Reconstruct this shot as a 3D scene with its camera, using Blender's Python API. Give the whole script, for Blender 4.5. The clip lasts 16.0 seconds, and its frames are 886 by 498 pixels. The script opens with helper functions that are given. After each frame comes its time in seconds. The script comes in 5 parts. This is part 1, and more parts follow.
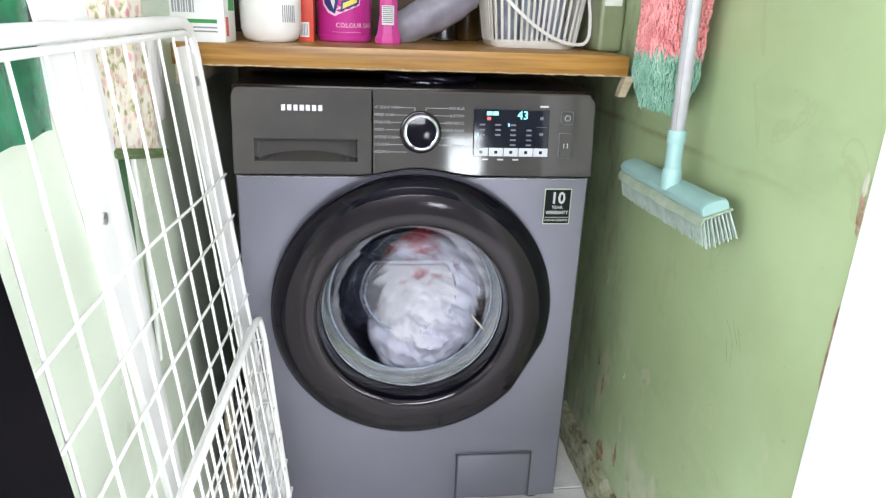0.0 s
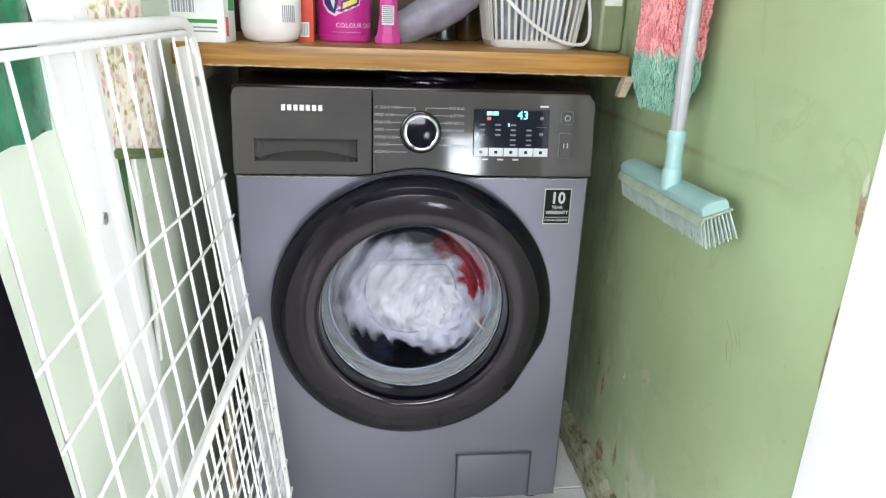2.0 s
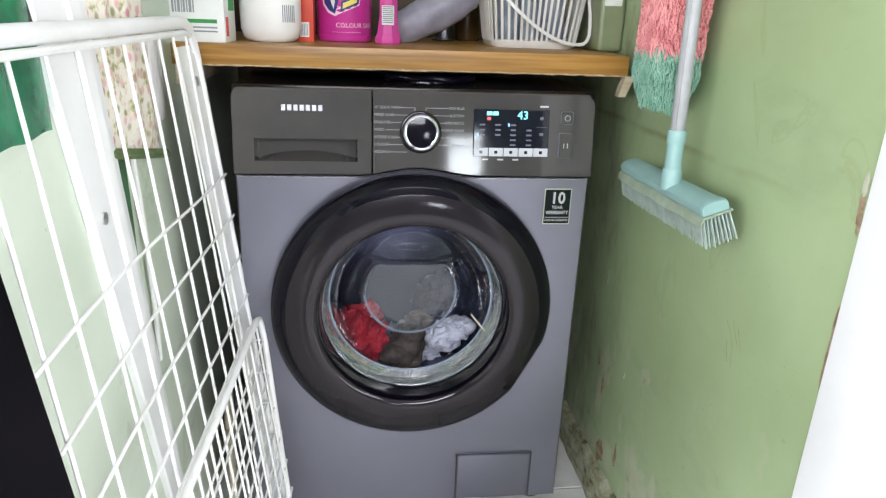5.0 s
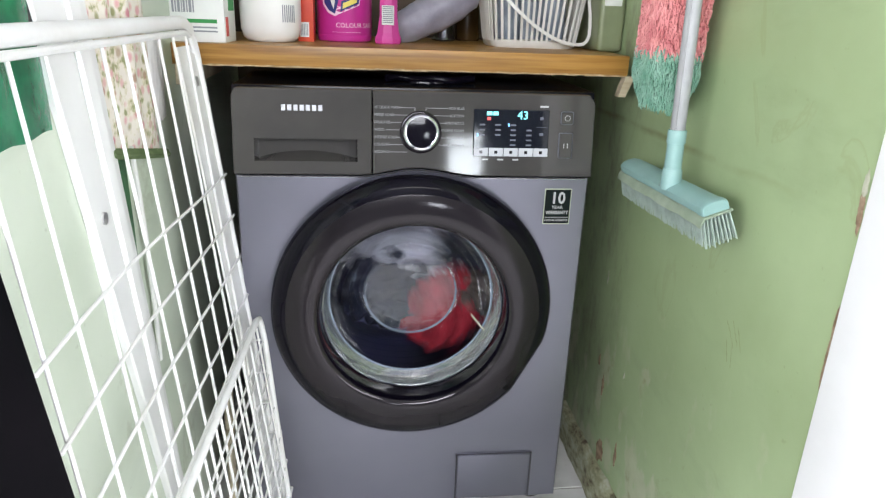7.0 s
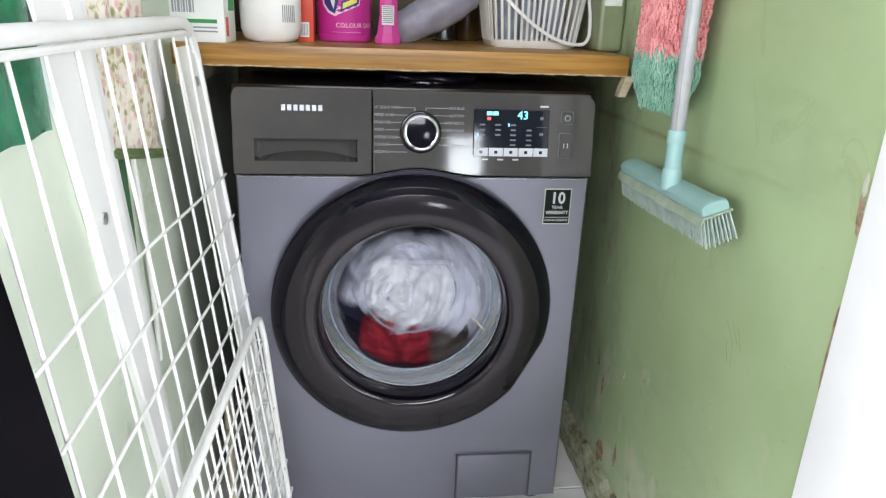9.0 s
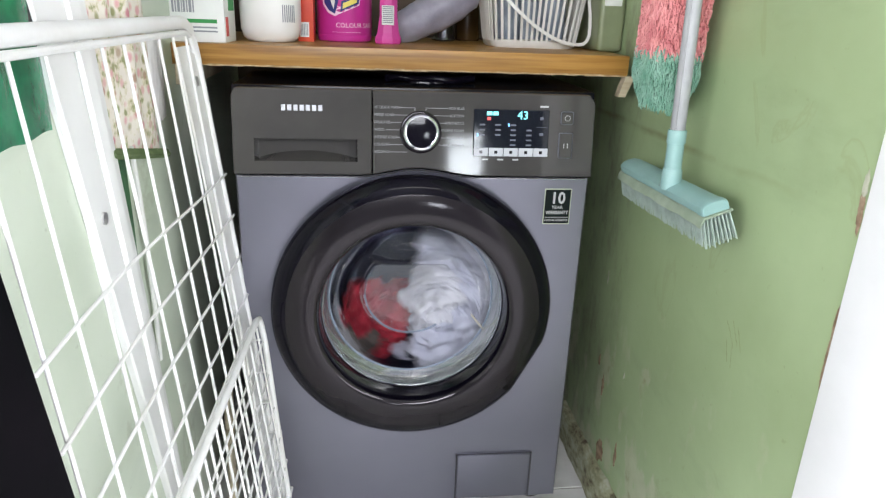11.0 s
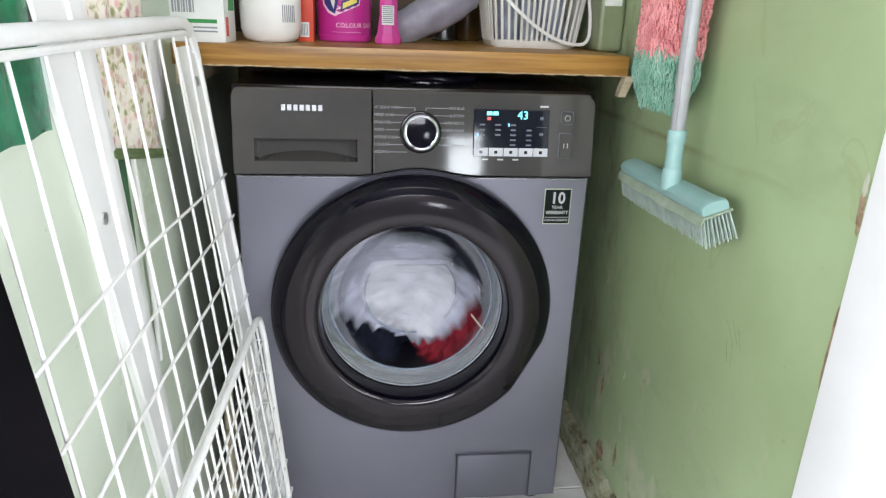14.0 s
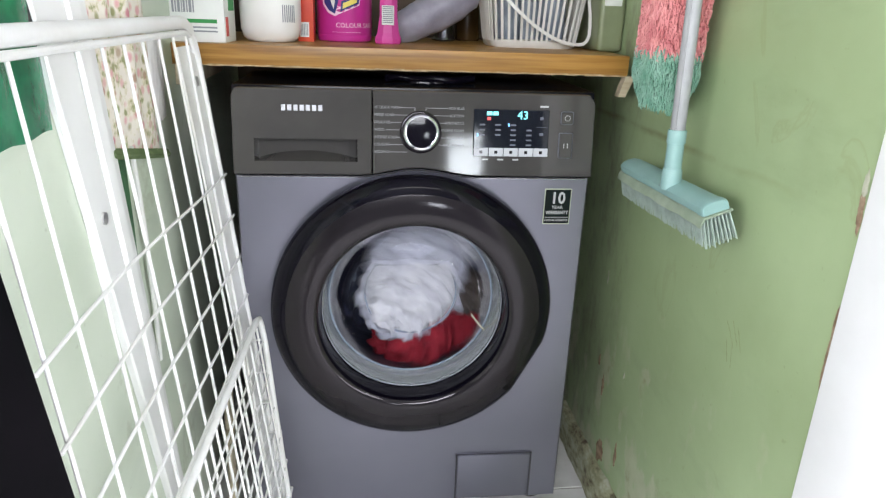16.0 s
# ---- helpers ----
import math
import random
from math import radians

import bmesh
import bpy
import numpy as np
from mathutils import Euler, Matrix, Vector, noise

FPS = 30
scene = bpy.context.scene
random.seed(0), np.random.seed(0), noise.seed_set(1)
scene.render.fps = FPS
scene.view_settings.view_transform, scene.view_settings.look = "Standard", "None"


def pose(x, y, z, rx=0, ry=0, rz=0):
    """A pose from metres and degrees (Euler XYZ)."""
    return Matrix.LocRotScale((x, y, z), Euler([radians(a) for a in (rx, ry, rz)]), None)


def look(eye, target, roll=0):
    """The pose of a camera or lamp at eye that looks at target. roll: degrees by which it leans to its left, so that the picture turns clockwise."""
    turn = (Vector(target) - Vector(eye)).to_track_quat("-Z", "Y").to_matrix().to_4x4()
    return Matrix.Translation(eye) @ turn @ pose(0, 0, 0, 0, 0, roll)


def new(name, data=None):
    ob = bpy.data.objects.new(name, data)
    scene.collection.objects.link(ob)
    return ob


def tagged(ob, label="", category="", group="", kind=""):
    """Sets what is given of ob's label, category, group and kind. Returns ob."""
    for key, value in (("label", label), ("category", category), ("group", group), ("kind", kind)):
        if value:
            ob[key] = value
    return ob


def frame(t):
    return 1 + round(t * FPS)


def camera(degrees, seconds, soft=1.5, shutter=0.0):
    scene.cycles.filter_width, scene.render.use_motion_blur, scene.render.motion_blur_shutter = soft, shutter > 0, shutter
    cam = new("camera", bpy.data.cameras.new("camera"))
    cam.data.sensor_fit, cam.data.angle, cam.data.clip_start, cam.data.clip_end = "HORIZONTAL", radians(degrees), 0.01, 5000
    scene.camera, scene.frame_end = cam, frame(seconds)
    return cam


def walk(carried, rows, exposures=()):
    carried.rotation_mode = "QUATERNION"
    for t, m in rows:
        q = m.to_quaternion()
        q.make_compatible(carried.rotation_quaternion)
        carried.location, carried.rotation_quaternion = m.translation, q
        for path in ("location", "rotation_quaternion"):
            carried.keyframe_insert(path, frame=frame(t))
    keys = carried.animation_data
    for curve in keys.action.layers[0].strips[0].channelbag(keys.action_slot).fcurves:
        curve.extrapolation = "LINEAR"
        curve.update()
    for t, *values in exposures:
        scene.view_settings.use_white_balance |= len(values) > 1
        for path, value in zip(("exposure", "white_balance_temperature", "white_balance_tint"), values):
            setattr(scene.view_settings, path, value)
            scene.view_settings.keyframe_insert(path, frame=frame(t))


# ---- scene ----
CLIP = 16.0
cam = camera(66.6, CLIP, soft=1.3, shutter=0.8)
EYE = (-0.090, -1.115, 0.970)
LENS = pose(*EYE, 90 - 19.6, 0, -7.1) @ pose(0, 0, 0, 0, 0, 2.2)
walk(cam, [(0.0, LENS), (CLIP, LENS)], exposures=[(0.0, 0.25), (0.5, 0.34), (1.0, 0.42), (1.5, 0.28), (2.0, 0.16), (2.6, 0.06), (3.5, 0.02), (8.0, -0.04), (CLIP, -0.12)])

# ---------------------------------------------------------------- light
world = bpy.data.worlds.new("daylight")
scene.world = world
world.use_nodes = True
wn = world.node_tree.nodes
sky = wn.new("ShaderNodeTexSky")
sky.sky_type = "NISHITA"
sky.sun_disc = False
sky.sun_elevation, sky.sun_rotation = radians(40), radians(150)
world.node_tree.links.new(sky.outputs[0], wn["Background"].inputs[0])
wn["Background"].inputs[1].default_value = 0.1


def area(name, eye, target, w, h, power, color=(1, 1, 1)):
    data = bpy.data.lights.new(name, "AREA")
    data.shape, data.size, data.size_y, data.energy, data.color = "RECTANGLE", w, h, power, color
    ob = new(name, data)
    ob.matrix_world = look(eye, target)
    return ob


# daylight lamps in assumed openings of the unseen kitchen behind (two windows in the back wall, a glazed door, a side
# window), and an added ceiling tube
area("unseen_window_light", (0.53, -3.03, 0.94), (0.53, 0, 0.94), 0.20, 0.26, 4.2, (0.86, 0.93, 1.0))
# high back window is added to light the machine front and green wall
area("unseen_window_light", (-0.30, -3.03, 1.80), (0.1, 0, 0.4), 1.55, 0.55, 74, (0.92, 0.94, 1.0))
area("unseen_window_light", (1.64, -1.95, 0.98), (0.75, -1.15, 0.0), 1.25, 1.70, 76, (0.94, 0.95, 1.0))
# left side window is added to light the green wall
area("unseen_window_light", (-1.68, -2.05, 1.00), (0.3, -0.6, 0.0), 1.2, 1.2, 76, (0.94, 0.95, 1.0))
# ceiling tube is an added fill from above, not a known fitting
area("added_tube_light", (0.15, -1.55, 2.33), (0.15, -1.5, 0), 1.1, 0.12, 3, (1.0, 0.98, 0.95))


# ---------------------------------------------------------------- materials
class Mat:
    """A node material with a principled surface, and short ways to add noise to it."""

    def __init__(self, name, color=(0.8, 0.8, 0.8), rough=0.5, metal=0.0, **more):
        self.m = bpy.data.materials.new(name)
        self.m.use_nodes = True
        self.t = self.m.node_tree
        self.b = self.t.nodes["Principled BSDF"]
        self.set("Base Color", (*color, 1))
        self.set("Roughness", rough)
        self.set("Metallic", metal)
        for k, v in more.items():
            self.set(k.replace("_", " "), v)
        self.coord = self.t.nodes.new("ShaderNodeTexCoord")

    def set(self, k, v):
        self.b.inputs[k].default_value = v

    def node(self, kind, **inputs):
        n = self.t.nodes.new(kind)
        for k, v in inputs.items():
            n.inputs[k].default_value = v
        return n

    def link(self, a, b):
        self.t.links.new(a, b)

    def noise(self, scale, detail=4, stretch=(1, 1, 1), rough=0.55, distort=0.0):
        mp = self.t.nodes.new("ShaderNodeMapping")
        mp.inputs["Scale"].default_value = stretch
        self.link(self.coord.outputs["Object"], mp.inputs[0])
        n = self.t.nodes.new("ShaderNodeTexNoise")
        n.inputs["Scale"].default_value, n.inputs["Detail"].default_value = scale, detail
        n.inputs["Roughness"].default_value, n.inputs["Distortion"].default_value = rough, distort
        self.link(mp.outputs[0], n.inputs["Vector"])
        return n.outputs[0]

    def ramp(self, fac, stops):
        r = self.t.nodes.new("ShaderNodeValToRGB")
        e = r.color_ramp.elements
        while len(e) < len(stops):
            e.new(0.5)
        for el, (p, c) in zip(e, stops):
            el.position, el.color = p, (*c, 1) if len(c) == 3 else c
        self.link(fac, r.inputs[0])
        return r.outputs[0]

    def mix(self, fac, a, b, mode="MIX"):
        n = self.t.nodes.new("ShaderNodeMix")
        n.data_type, n.blend_type = "RGBA", mode
        for sock, v in ((n.inputs[0], fac), (n.inputs[6], a), (n.inputs[7], b)):
            if isinstance(v, (int, float)):
                sock.default_value = v
            elif isinstance(v, tuple):
                sock.default_value = (*v, 1)
            else:
                self.link(v, sock)
        return n.outputs[2]

    def color(self, c):
        self.link(c, self.b.inputs["Base Color"])
        return self

    def bump(self, h, strength=0.3, dist=0.002):
        n = self.t.nodes.new("ShaderNodeBump")
        n.inputs["Strength"].default_value, n.inputs["Distance"].default_value = strength, dist
        self.link(h, n.inputs["Height"])
        self.link(n.outputs[0], self.b.inputs["Normal"])
        return self

    def vary(self, c1, c2, scale, stretch=(1, 1, 1), bump=0.0, dist=0.001, lo=0.35, hi=0.65):
        """Two colours in noise at one scale with fine grain over it, and relief."""
        big = self.noise(scale, 4, stretch)
        fine = self.noise(scale * 9, 3, stretch)
        c = self.ramp(big, [(lo, c1), (hi, c2)])
        c = self.mix(0.12, c, self.ramp(fine, [(0.35, c1), (0.65, c2)]))
        self.color(c)
        if bump:
            self.bump(self.mix(0.4, big, fine), bump, dist)
        return self


def thin_glass(name, tint=(1, 1, 1), veil=0.0, rough=0.02, ior=1.5, shine=0.4, film=(0.50, 0.59, 0.76), ripple=0.0):
    """A thin pane: clear, with a mirror that Fresnel drives, and a diffuse share for milky film and painted haze."""
    m = bpy.data.materials.new(name)
    m.use_nodes = True
    t = m.node_tree
    for n in list(t.nodes):
        if n.type == "BSDF_PRINCIPLED":
            t.nodes.remove(n)
    out = next(n for n in t.nodes if n.type == "OUTPUT_MATERIAL")
    clear, gloss = t.nodes.new("ShaderNodeBsdfTransparent"), t.nodes.new("ShaderNodeBsdfGlossy")
    clear.inputs[0].default_value = (*tint, 1)
    gloss.inputs["Roughness"].default_value = rough
    fr = t.nodes.new("ShaderNodeFresnel")
    fr.inputs[0].default_value = ior
    less = t.nodes.new("ShaderNodeMath")
    less.operation = "MULTIPLY"
    less.inputs[1].default_value = shine
    t.links.new(fr.outputs[0], less.inputs[0])
    mix = t.nodes.new("ShaderNodeMixShader")
    base = clear.outputs[0]
    if veil:
        dif, m0 = t.nodes.new("ShaderNodeBsdfDiffuse"), t.nodes.new("ShaderNodeMixShader")
        dif.inputs[0].default_value = (*film, 1)
        m0.inputs[0].default_value = veil
        t.links.new(base, m0.inputs[1])
        t.links.new(dif.outputs[0], m0.inputs[2])
        base = m0.outputs[0]
    if ripple:
        where, wave, relief = t.nodes.new("ShaderNodeTexCoord"), t.nodes.new("ShaderNodeTexNoise"), t.nodes.new("ShaderNodeBump")
        wave.inputs["Scale"].default_value, wave.inputs["Detail"].default_value = 22, 3
        relief.inputs["Strength"].default_value, relief.inputs["Distance"].default_value = ripple, 0.01
        t.links.new(where.outputs["Object"], wave.inputs["Vector"])
        t.links.new(wave.outputs[0], relief.inputs["Height"])
        t.links.new(relief.outputs[0], gloss.inputs["Normal"])
    t.links.new(less.outputs[0], mix.inputs[0])
    t.links.new(base, mix.inputs[1])
    t.links.new(gloss.outputs[0], mix.inputs[2])
    t.links.new(mix.outputs[0], out.inputs[0])
    return m


def glow(name, color, strength):
    m = Mat(name, (0.01, 0.01, 0.01), 0.3)
    m.set("Emission Color", (*color, 1))
    m.set("Emission Strength", strength)
    return m.m


def green_paint(name, base, dirty, peel=True, low=0.10):
    """Old gloss paint with grime, fine cracks and, near the floor, flakes fallen to bare plaster."""
    m = Mat(name, base, 0.42)
    c = m.ramp(m.noise(3.0, 5), [(0.3, dirty), (0.62, base)])
    c = m.mix(m.ramp(m.noise(11, 5, (1, 0.5, 1.4)), [(0.56, (0, 0, 0)), (0.75, (0.35, 0.35, 0.35))]), c, tuple(0.72 * v for v in dirty))
    c = m.mix(m.ramp(m.noise(70, 2), [(0.68, (0, 0, 0)), (0.78, (0.25, 0.25, 0.25))]), c, (0.16, 0.15, 0.08))
    sm = m.ramp(m.noise(5.5, 6, (1, 1, 0.6), distort=1.5), [(0.600, (0, 0, 0)), (0.625, (0.20, 0.20, 0.20)), (0.65, (0, 0, 0))])
    c = m.mix(sm, c, (0.20, 0.19, 0.08))
    if peel:
        # an old batten's line of grime along the wall
        pos = m.t.nodes.new("ShaderNodeSeparateXYZ")
        m.link(m.coord.outputs["Object"], pos.inputs[0])
        wob = m.node("ShaderNodeMath")
        wob.operation = "MULTIPLY_ADD"
        m.link(m.noise(7, 4), wob.inputs[0])
        wob.inputs[1].default_value = 0.016
        m.link(pos.outputs[2], wob.inputs[2])
        band = m.node("ShaderNodeMapRange", **{"From Min": 0.776, "From Max": 0.808, "To Min": 0.0, "To Max": 1.0})
        m.link(wob.outputs[0], band.inputs[0])
        line = m.ramp(band.outputs[0], [(0.22, (0, 0, 0)), (0.46, (0.60, 0.60, 0.60)), (0.54, (0.75, 0.75, 0.75)), (0.74, (0, 0, 0))])
        fade = m.node("ShaderNodeMapRange", **{"From Min": -0.44, "From Max": -0.24, "To Min": 0.0, "To Max": 1.0})
        m.link(pos.outputs[1], fade.inputs[0])
        line = m.mix(1.0, line, fade.outputs[0], "MULTIPLY")
        c = m.mix(m.mix(1.0, line, m.ramp(m.noise(13, 5, (1, 0.6, 1)), [(0.36, (0.1, 0.1, 0.1)), (0.62, (1, 1, 1))]), "MULTIPLY"), c, (0.17, 0.155, 0.065))
        # mould and scuffs low down beside the machine
        back = m.node("ShaderNodeMapRange", **{"From Min": -0.02, "From Max": 0.13, "To Min": 0.0, "To Max": 1.0})
        m.link(pos.outputs[1], back.inputs[0])
        mould = m.mix(1.0, back.outputs[0], m.ramp(m.noise(24, 7, (1, 1, 0.45), rough=0.7), [(0.48, (0, 0, 0)), (0.64, (0.55, 0.55, 0.55))]), "MULTIPLY")
        c = m.mix(mould, c, (0.16, 0.135, 0.105))
        sep = m.t.nodes.new("ShaderNodeSeparateXYZ")
        m.link(m.coord.outputs["Object"], sep.inputs[0])
        # height of the damp edge wanders
        add = m.node("ShaderNodeMath")
        add.operation = "MULTIPLY_ADD"
        m.link(m.noise(9, 5, (1, 1, 0.5)), add.inputs[0])
        add.inputs[1].default_value = -0.9
        m.link(sep.outputs[2], add.inputs[2])
        damp = m.ramp(add.outputs[0], [(0.0, (1, 1, 1)), (0.001, (0, 0, 0))])
        mp = m.node("ShaderNodeMapRange", **{"From Min": -low - 0.05, "From Max": -low + 0.06, "To Min": 1.0, "To Max": 0.0})
        m.link(add.outputs[0], mp.inputs[0])
        flake = m.ramp(m.noise(16, 6, (1, 1, 0.55)), [(0.545, (0, 0, 0)), (0.60, (0.5, 0.5, 0.5))])
        f = m.mix(1.0, mp.outputs[0], flake, "MULTIPLY")
        bare = m.ramp(m.noise(22, 5), [(0.33, (0.24, 0.16, 0.09)), (0.42, (0.46, 0.45, 0.34)), (0.65, (0.56, 0.55, 0.45))])
        c = m.mix(f, c, bare)
    m.color(c)
    m.bump(m.mix(0.35, m.noise(6, 3), m.noise(45, 4)), 0.35, 0.004)
    return m.m


RIGHT_GREEN = green_paint("green_gloss_paint", (0.362, 0.458, 0.256), (0.285, 0.362, 0.190))
LEFT_GREEN = green_paint("pale_green_paint", (0.65, 0.71, 0.60), (0.56, 0.63, 0.51), peel=False)
WHITE_PAINT = Mat("white_gloss_paint", (0.82, 0.82, 0.82), 0.35).vary((0.80, 0.80, 0.79), (0.86, 0.86, 0.86), 6, bump=0.15).m
# kitchen wall colour is darkened so the unseen room reflects less light
WALL_DARKENED = Mat("darkened_kitchen_paint", (0.7, 0.7, 0.66), 0.8).vary((0.15, 0.155, 0.18), (0.20, 0.205, 0.23), 3, bump=0.1).m
# ceiling is greyed down to hold back its bounce
CEILING_M = Mat("darkened_ceiling_paint", (0.8, 0.8, 0.8), 0.9).vary((0.34, 0.34, 0.38), (0.38, 0.38, 0.42), 3).m
PLASTER = Mat("bare_plaster", (0.4, 0.3, 0.2), 0.9).vary((0.13, 0.075, 0.040), (0.40, 0.29, 0.20), 40, bump=0.6).m
TILE_M = Mat("floor_tile", (0.6, 0.6, 0.58), 0.4).vary((0.56, 0.55, 0.53), (0.69, 0.685, 0.665), 14, bump=0.1).m
GROUT = Mat("floor_grout", (0.1, 0.09, 0.08), 0.9).vary((0.06, 0.05, 0.04), (0.14, 0.12, 0.10), 30).m
DARK_DOOR = Mat("dark_door_paint", (0.012, 0.012, 0.02), 0.7, Specular_IOR_Level=0.06).vary((0.003, 0.003, 0.004), (0.006, 0.005, 0.007), 8).m
SKIRT = Mat("stained_skirting", (0.4, 0.42, 0.3), 0.6)
SKIRT.color(SKIRT.ramp(SKIRT.noise(34, 7, (1, 0.5, 1), rough=0.7), [(0.36, (0.07, 0.045, 0.025)), (0.48, (0.28, 0.28, 0.17)), (0.6, (0.42, 0.43, 0.32)), (0.72, (0.52, 0.50, 0.42))]))
SKIRT.bump(SKIRT.noise(30, 5), 0.6, 0.004)
SKIRT = SKIRT.m

STEEL_GREY = Mat("graphite_steel", (0.22, 0.215, 0.225), 0.31, 0.82)
STEEL_GREY.color(STEEL_GREY.ramp(STEEL_GREY.noise(4, 3), [(0.3, (0.212, 0.209, 0.258)), (0.7, (0.242, 0.239, 0.290))]))
STEEL_GREY.bump(STEEL_GREY.noise(900, 2), 0.05, 0.0002)
STEEL_GREY = STEEL_GREY.m
PANEL_GREY = Mat("panel_plastic", (0.13, 0.127, 0.13), 0.065, 0.0, Specular_IOR_Level=0.5).vary((0.055, 0.052, 0.049), (0.070, 0.066, 0.062), 5).m
BLACK_GLOSS = Mat("black_gloss_plastic", (0.012, 0.011, 0.014), 0.10, Specular_IOR_Level=0.26).vary((0.003, 0.0025, 0.006), (0.005, 0.004, 0.008), 4).m
# black plastic lightened to brown-grey; on the door ring it paints the room's reflection
LIGHTENED_BLACK = Mat("lightened_black_plastic", (0.024, 0.020, 0.023), 0.12, 0.40, Specular_IOR_Level=0.5).vary((0.019, 0.016, 0.019), (0.028, 0.023, 0.027), 4).m
BLACK_MAT = Mat("black_lid", (0.006, 0.006, 0.008), 0.16, Specular_IOR_Level=0.15).vary((0.004, 0.004, 0.006), (0.008, 0.008, 0.010), 9, bump=0.05).m
CHROME = Mat("chrome", (0.75, 0.75, 0.78), 0.08, 1.0).m
RUBBER = Mat("grey_rubber", (0.05, 0.05, 0.055), 0.5).vary((0.04, 0.04, 0.045), (0.07, 0.07, 0.075), 20).m
DRUM_M = Mat("drum_steel", (0.16, 0.17, 0.24), 0.30, 0.9)
DRUM_M.color(DRUM_M.ramp(DRUM_M.noise(5, 3), [(0.3, (0.11, 0.115, 0.20)), (0.7, (0.175, 0.18, 0.27))]))
DRUM_M = DRUM_M.m
HOLE = Mat("drum_hole", (0.004, 0.004, 0.006), 0.8).m
PRINT = Mat("pale_print", (0.48, 0.48, 0.48), 0.4).m
WORD_PRINT = Mat("grey_print", (0.30, 0.30, 0.31), 0.4).m
DIM_PRINT = Mat("dim_print", (0.13, 0.14, 0.17), 0.4).m
EDGE_HIGHLIGHT = Mat("edge_highlight_steel", (0.50, 0.50, 0.54), 0.25, 0.9).m
SILVER_PRINT = Mat("silver_lettering", (0.42, 0.43, 0.45), 0.25, 0.5).m
WHITE_BUTTON = Mat("white_button_strip", (0.50, 0.51, 0.54), 0.35).m
SCREEN = Mat("display_glass", (0.008, 0.010, 0.016), 0.06).m
CYAN_LED = glow("cyan_led", (0.25, 0.95, 1.0), 2.2)
BLUE_LED = glow("blue_led", (0.25, 0.6, 1.0), 1.8)
RED_LED = glow("red_led", (1.0, 0.12, 0.10), 1.3)
STICKER = Mat("black_sticker", (0.006, 0.010, 0.009), 0.5, Specular_IOR_Level=0.12).m
STICKER_EDGE = Mat("sticker_edge", (0.55, 0.60, 0.45), 0.5).m
GLASS = thin_glass("door_glass", (0.93, 0.94, 0.985), ior=1.40, shine=0.32, ripple=0.05)
GLASS_RIM = thin_glass("door_glass_rim", (0.80, 0.85, 0.86), veil=0.30, rough=0.12, film=(0.52, 0.60, 0.62))
WINDOW_GLASS = thin_glass("window_glass")

WIRE = Mat("white_plastic_coating", (0.80, 0.80, 0.80), 0.35).vary((0.74, 0.73, 0.70), (0.84, 0.84, 0.84), 12).m
SCREW_M = Mat("zinc_screw", (0.62, 0.61, 0.60), 0.35, 0.9).m


def wood(name, a, b, c):
    m = Mat(name, b, 0.38)
    g = m.noise(26, 6, (0.10, 1.0, 1.6), distort=0.8)
    f = m.noise(90, 4, (0.05, 1.0, 1.5))
    col = m.ramp(g, [(0.3, a), (0.5, b), (0.68, c)])
    col = m.mix(0.45, col, m.ramp(f, [(0.35, a), (0.6, c)]))
    m.color(col).bump(f, 0.15, 0.001)
    return m.m


OAK = wood("varnished_board", (0.175, 0.074, 0.012), (0.33, 0.160, 0.032), (0.47, 0.255, 0.065))
CHIP = Mat("raw_chipboard", (0.6, 0.5, 0.3), 0.9).vary((0.30, 0.20, 0.10), (0.55, 0.44, 0.28), 60, bump=0.5).m
BEIGE_WOOD = wood("pale_batten", (0.45, 0.36, 0.24), (0.58, 0.49, 0.34), (0.66, 0.58, 0.44))


# ---------------------------------------------------------------- mesh helpers
BASE = {}


def thing(name, at, label, category, group="", kind=""):
    """An Empty at a thing's base; its parts are built in world places and stored relative to it."""
    ob = new(name)
    ob.location = at
    ob.empty_display_size = 0.02
    BASE[ob.name] = Vector(at)
    return tagged(ob, label, category, group, kind)


def part(name, bm, material, parent=None, label="", smooth=True):
    """Link a bmesh as one mesh object under a thing or a part."""
    off = BASE.get(parent.name, Vector()) if parent else Vector()
    if off.length:
        bmesh.ops.translate(bm, vec=-off, verts=bm.verts)
    bmesh.ops.recalc_face_normals(bm, faces=bm.faces)
    me = bpy.data.meshes.new(name)
    bm.to_mesh(me)
    bm.free()
    if smooth:
        for p in me.polygons:
            p.use_smooth = True
        me.set_sharp_from_angle(angle=radians(38))
    me.materials.append(material)
    ob = new(name, me)
    if parent:
        ob.parent = parent
        BASE[ob.name] = off
    if label:
        ob["label"] = label
    return ob


def solo(name, bm, material, label, category, group="", kind="", smooth=True):
    return tagged(part(name, bm, material, None, "", smooth), label, category, group, kind)


def box(lo, hi, bevel=0.0, seg=2, bm=None):
    bm = bm or bmesh.new()
    r = bmesh.ops.create_cube(bm, size=1)
    for v in r["verts"]:
        v.co = Vector([a + (b - a) * (c + 0.5) for a, b, c in zip(lo, hi, v.co)])
    if bevel:
        edges = list({e for v in r["verts"] for e in v.link_edges})
        bmesh.ops.bevel(bm, geom=edges, offset=bevel, segments=seg, affect="EDGES", profile=0.6)
    return bm


